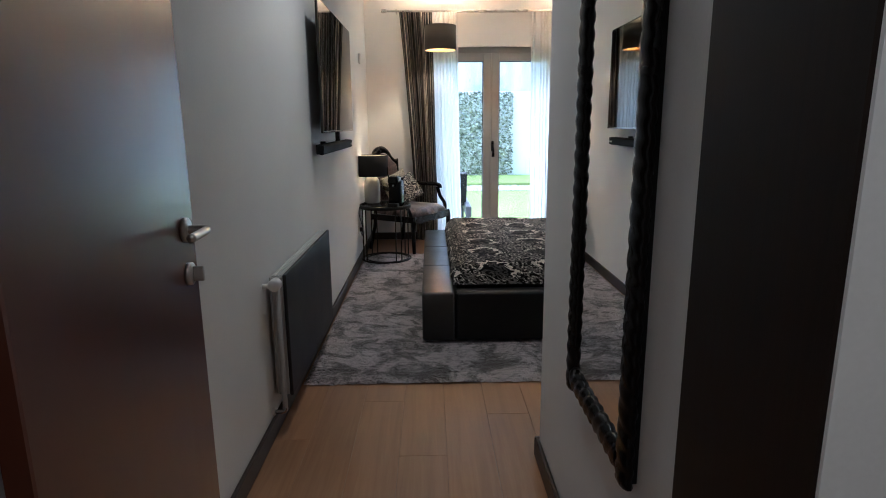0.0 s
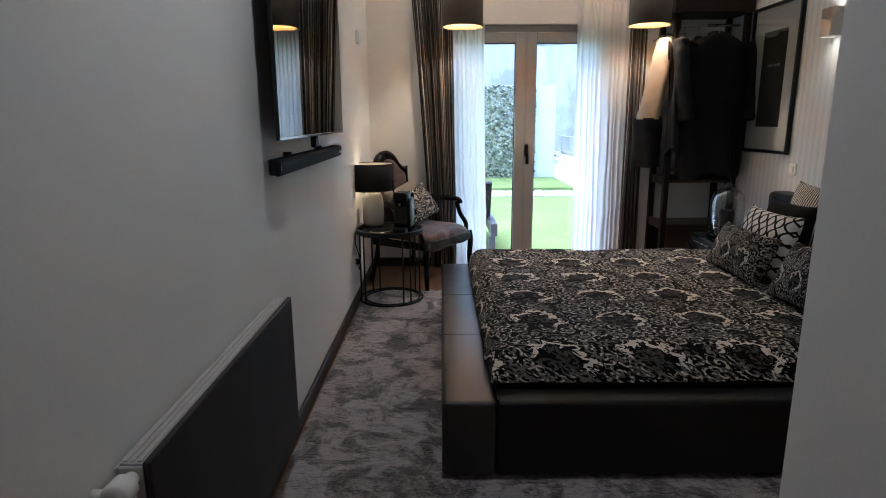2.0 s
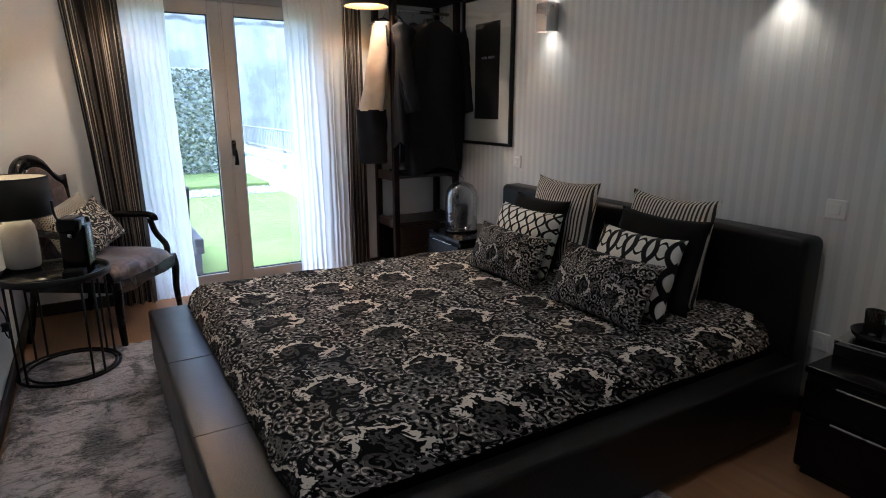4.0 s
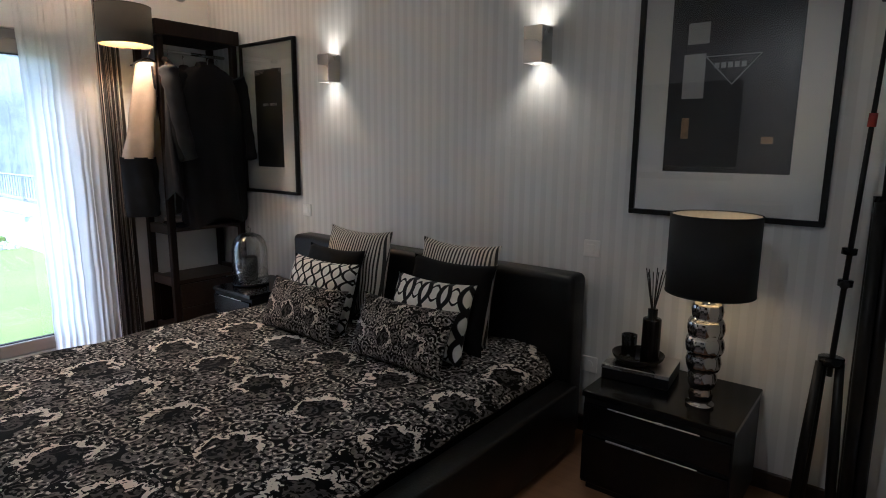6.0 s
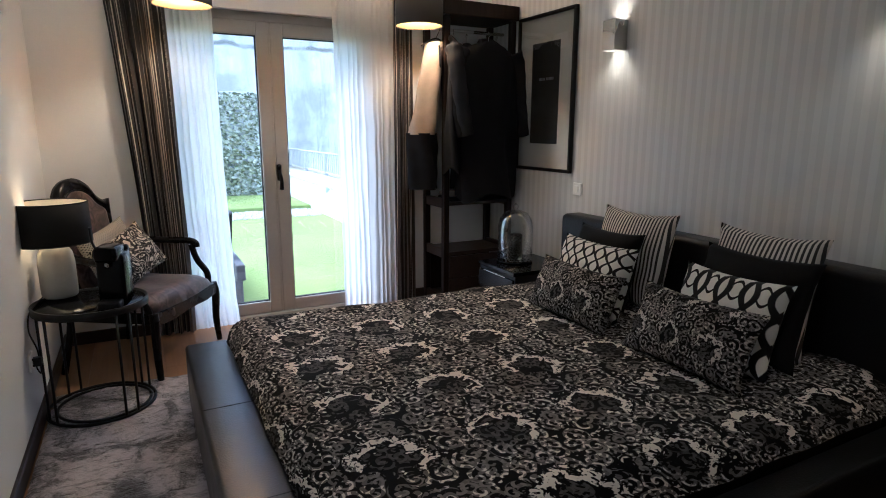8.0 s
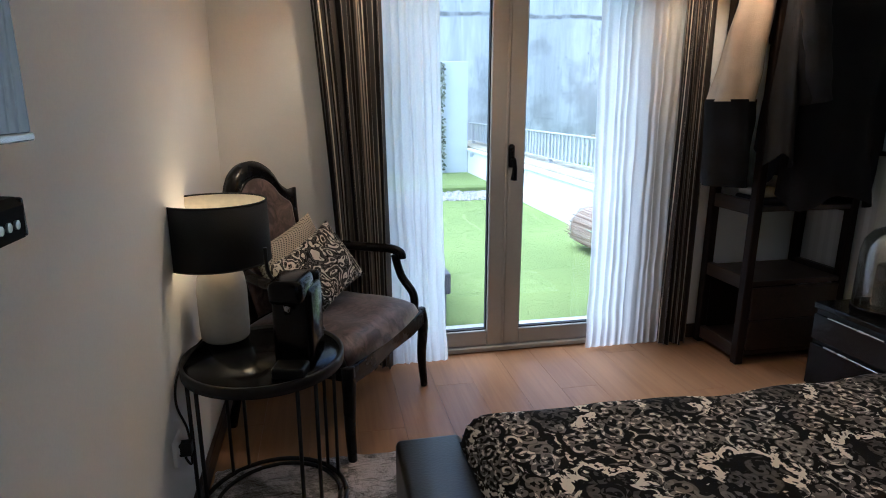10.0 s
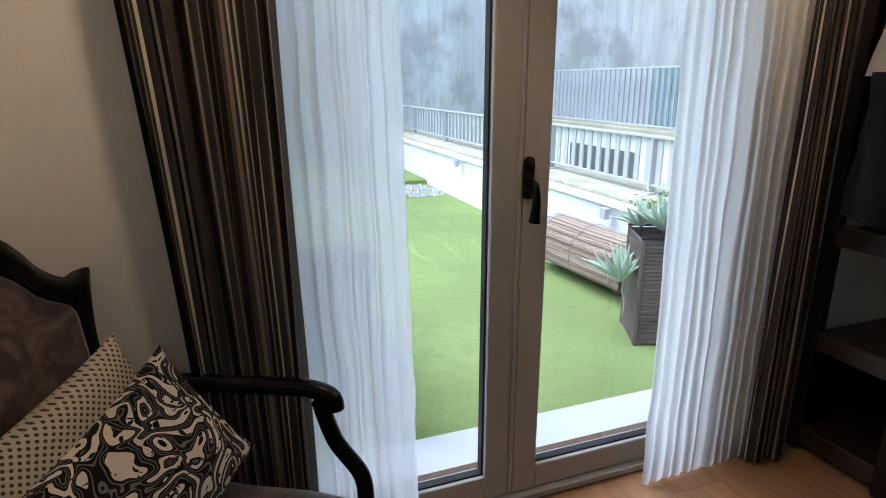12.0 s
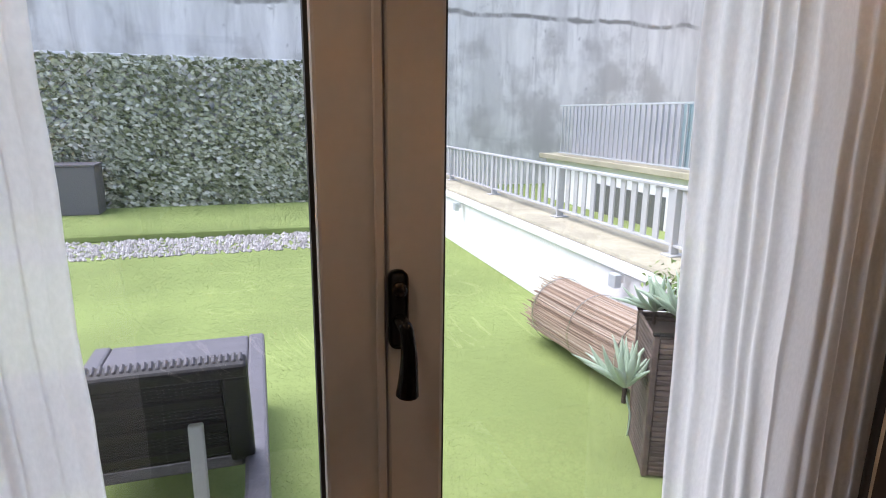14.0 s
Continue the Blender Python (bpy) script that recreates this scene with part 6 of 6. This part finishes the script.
# ---- rolled reed fence ----
rr = thing("reed_roll", (2.33, 8.62, -0.055), "roll of brown reed fencing lying by the low wall", "reed fence")
b = bmesh.new()
for k in range(1200):
    t = k / 1200
    a = t * 2 * math.pi * 5.6
    r = 0.06 + 0.135 * t + 0.014 * noise.noise(Vector((k * 0.9, 0, 3)))
    x, z = r * math.cos(a), 0.205 + r * math.sin(a)
    j = noise.noise(Vector((k * 1.7, 2, 1))) * 0.22
    tube([(x, -0.58 + j * 0.6, z), (x + 0.014 * noise.noise(Vector((k * 0.7, 5, 1))), 0.0, z - 0.004), (x + 0.016 * noise.noise(Vector((k * 1.3, 9, 1))), 0.46 + j, z)], 0.0036, 5, b)
rd = part("reeds", b, REED, rr)
rd["kind"] = "stuff"
for y in (-0.35, 0.05, 0.42):
    part("tie", tube([(0.203 * math.cos(i * 0.2), y, 0.205 + 0.203 * math.sin(i * 0.2)) for i in range(33)], 0.0025, 5), STEEL, rr)
rr.matrix_world = pose(2.30, 8.55, -0.052, 0, 0, 5)

# ---- planter with succulents ----
pt = thing("wicker_planter", (1.895, 7.61, -0.056), "tall dark brown wicker planter on the lawn", "planter", rz=-25)
part("box_core", box(0.014, 0.406, 0.014, 0.306, 0.0, 0.54), SOIL, pt)
long_me = mesh_of("strand", box(0.02, 0.40, 0, 0.0125, 0.0, 0.0205, 0.004, 1), WICKER)
short_me = mesh_of("strand", box(0, 0.0125, 0.02, 0.30, 0.0, 0.0205, 0.004, 1), WICKER)
for k in range(27):
    z = 0.004 + k * 0.0213
    piece("strand", long_me, pt, pose(0, 0.001 * (k % 2), z))
    piece("strand", long_me, pt, pose(0, 0.3065 + 0.001 * (k % 2), z))
    piece("strand", short_me, pt, pose(0.001 * (k % 2), 0, z))
    piece("strand", short_me, pt, pose(0.4065 + 0.001 * (k % 2), 0, z))
for x in (-0.003, 0.401):
    for y in (-0.003, 0.301):
        part("corner_post", box(x, x + 0.022, y, y + 0.022, 0.0, 0.585, 0.004, 1), WICKER, pt)
part("rim", box(-0.006, 0.426, -0.006, 0.018, 0.5855, 0.596, 0.003, 1), BLACK_WOOD, pt)
part("rim", box(-0.006, 0.426, 0.304, 0.326, 0.5855, 0.596, 0.003, 1), BLACK_WOOD, pt)


def leaf_mesh(name, length, width, curl, material):
    """A fleshy pointed leaf along x that bends upwards."""
    pts = [(length * t, 0, curl * length * t * t) for t in [i / 7 for i in range(8)]]
    rad = [width * (0.45 + 1.0 * math.sin(math.pi * min(0.97, t * 0.75 + 0.12))) * (1 - t ** 4) + 0.0006 for t in [i / 7 for i in range(8)]]
    b = tube(pts, rad, 7)
    for v in b.verts:
        v.co.y *= 1.25
    return mesh_of(name, b, material, True)


fat = leaf_mesh("leaf", 0.19, 0.0078, 0.30, SUCCULENT)
slim = leaf_mesh("leaf", 0.21, 0.0068, -0.12, SUCCULENT)


def rosette(at, n, scale, label, spread, droop=0.0, group="succulents by the planter"):
    pl = thing("succulent_plant", at, label, "plant", group)
    part("stem", tube([(0, 0, -0.06), (0, 0, 0.03)], 0.009 * scale, 8), SOIL, pl)
    for i in range(n):
        a = i * 2.4
        el = 80 - (80 - spread) * (i / n) ** 0.7 - droop
        piece("leaf", (fat, slim)[i % 2], pl, pose(0, 0, 0.01, 0, 0, math.degrees(a) + 25 * math.sin(i * 5.1)) @ pose(0, 0, 0, 0, -el + 12 * math.sin(i * 3.7), 0) @ Matrix.Scale(scale * (0.8 + 0.35 * ((i * 7) % 5) / 5), 4))
    return pl


rosette((2.10, 7.70, 0.53), 26, 1.05, "grey-green succulent with fleshy leaves in the planter", 25)
rosette((2.22, 7.64, 0.53), 20, 0.9, "grey-green succulent with fleshy leaves in the planter", 25)
rosette((2.06, 7.83, 0.53), 18, 0.85, "grey-green succulent with fleshy leaves in the planter", 20)
hp = rosette((1.875, 7.735, 0.26), 20, 1.1, "large grey-green succulent hanging at the planter's side", 38, 5)
part("shoot", tube(bend([(0.1, 0.02, 0.16), (0.02, 0.0, 0.1), (0, 0, 0.0), (0.02, -0.02, -0.1), (0.015, -0.02, -0.2)], 6), [0.007] * 12 + [0.006 - 0.0003 * i for i in range(13)], 6), SUCCULENT, hp, "trailing shoot", True)
bs = thing("garden_bush", (2.27, 7.86, 0.47), "small yellow-green leafy bush in the planter", "bush")
b = bmesh.new()
for i in range(9):
    a = i * 0.7
    tube([(0, 0, 0), (0.06 * math.cos(a), 0.06 * math.sin(a), 0.1), (0.13 * math.cos(a), 0.12 * math.sin(a), 0.17 + 0.02 * (i % 3))], [0.006, 0.004, 0.002], 5, b)
part("stems", b, SOIL, bs)
lvv, lff = [], []
for i in range(420):
    c = Vector((rng.normal(0, 0.085), rng.normal(0, 0.08), 0.13 + rng.normal(0, 0.05)))
    q = Euler((rng.uniform(-1, 1), rng.uniform(-1, 1), rng.uniform(0, 6.28))).to_matrix()
    for p in ((-0.018, 0, 0), (0, -0.008, 0.003), (0.018, 0, 0), (0, 0.008, 0.003)):
        lvv.append(c + q @ Vector(p))
    lff.append((4 * i, 4 * i + 1, 4 * i + 2, 4 * i + 3))
ob = stuff_mesh("leaves", lvv, lff, BUSH_LEAF, "", "")
ob.parent = bs

# ---- floor of planks ----
fl = single("floor", box(WX - 0.2, EX + 0.2, HALL, NY + 0.28, -0.12, -0.006), UNDERFLOOR, "warm brown laminate plank floor", "floor", "structure")
PW, PL = 0.193, 1.29
plank_meshes = {}


def floor_plank(x, y0, y1):
    """Full planks share one mesh; cut ones share by length."""
    k = round((y1 - y0) * 100)
    if k not in plank_meshes:
        plank_meshes[k] = mesh_of("plank", box(-PW / 2 + 0.0004, PW / 2 - 0.0004, 0, k / 100 - 0.0008, -0.0055, 0.0, 0.0006, 1), LAMINATE)
    piece("plank", plank_meshes[k], fl, pose(x, y0, 0))


col = 0
x = WX + PW / 2 - 0.03
while x < EX + 0.05:
    y = HALL - (0.37 * col % 1.0) * PL
    while y < NY + 0.045:
        end = min(y + PL, NY + 0.05)
        if end - y > 0.03:
            floor_plank(x, y, end)
        y += PL
    x += PW
    col += 1
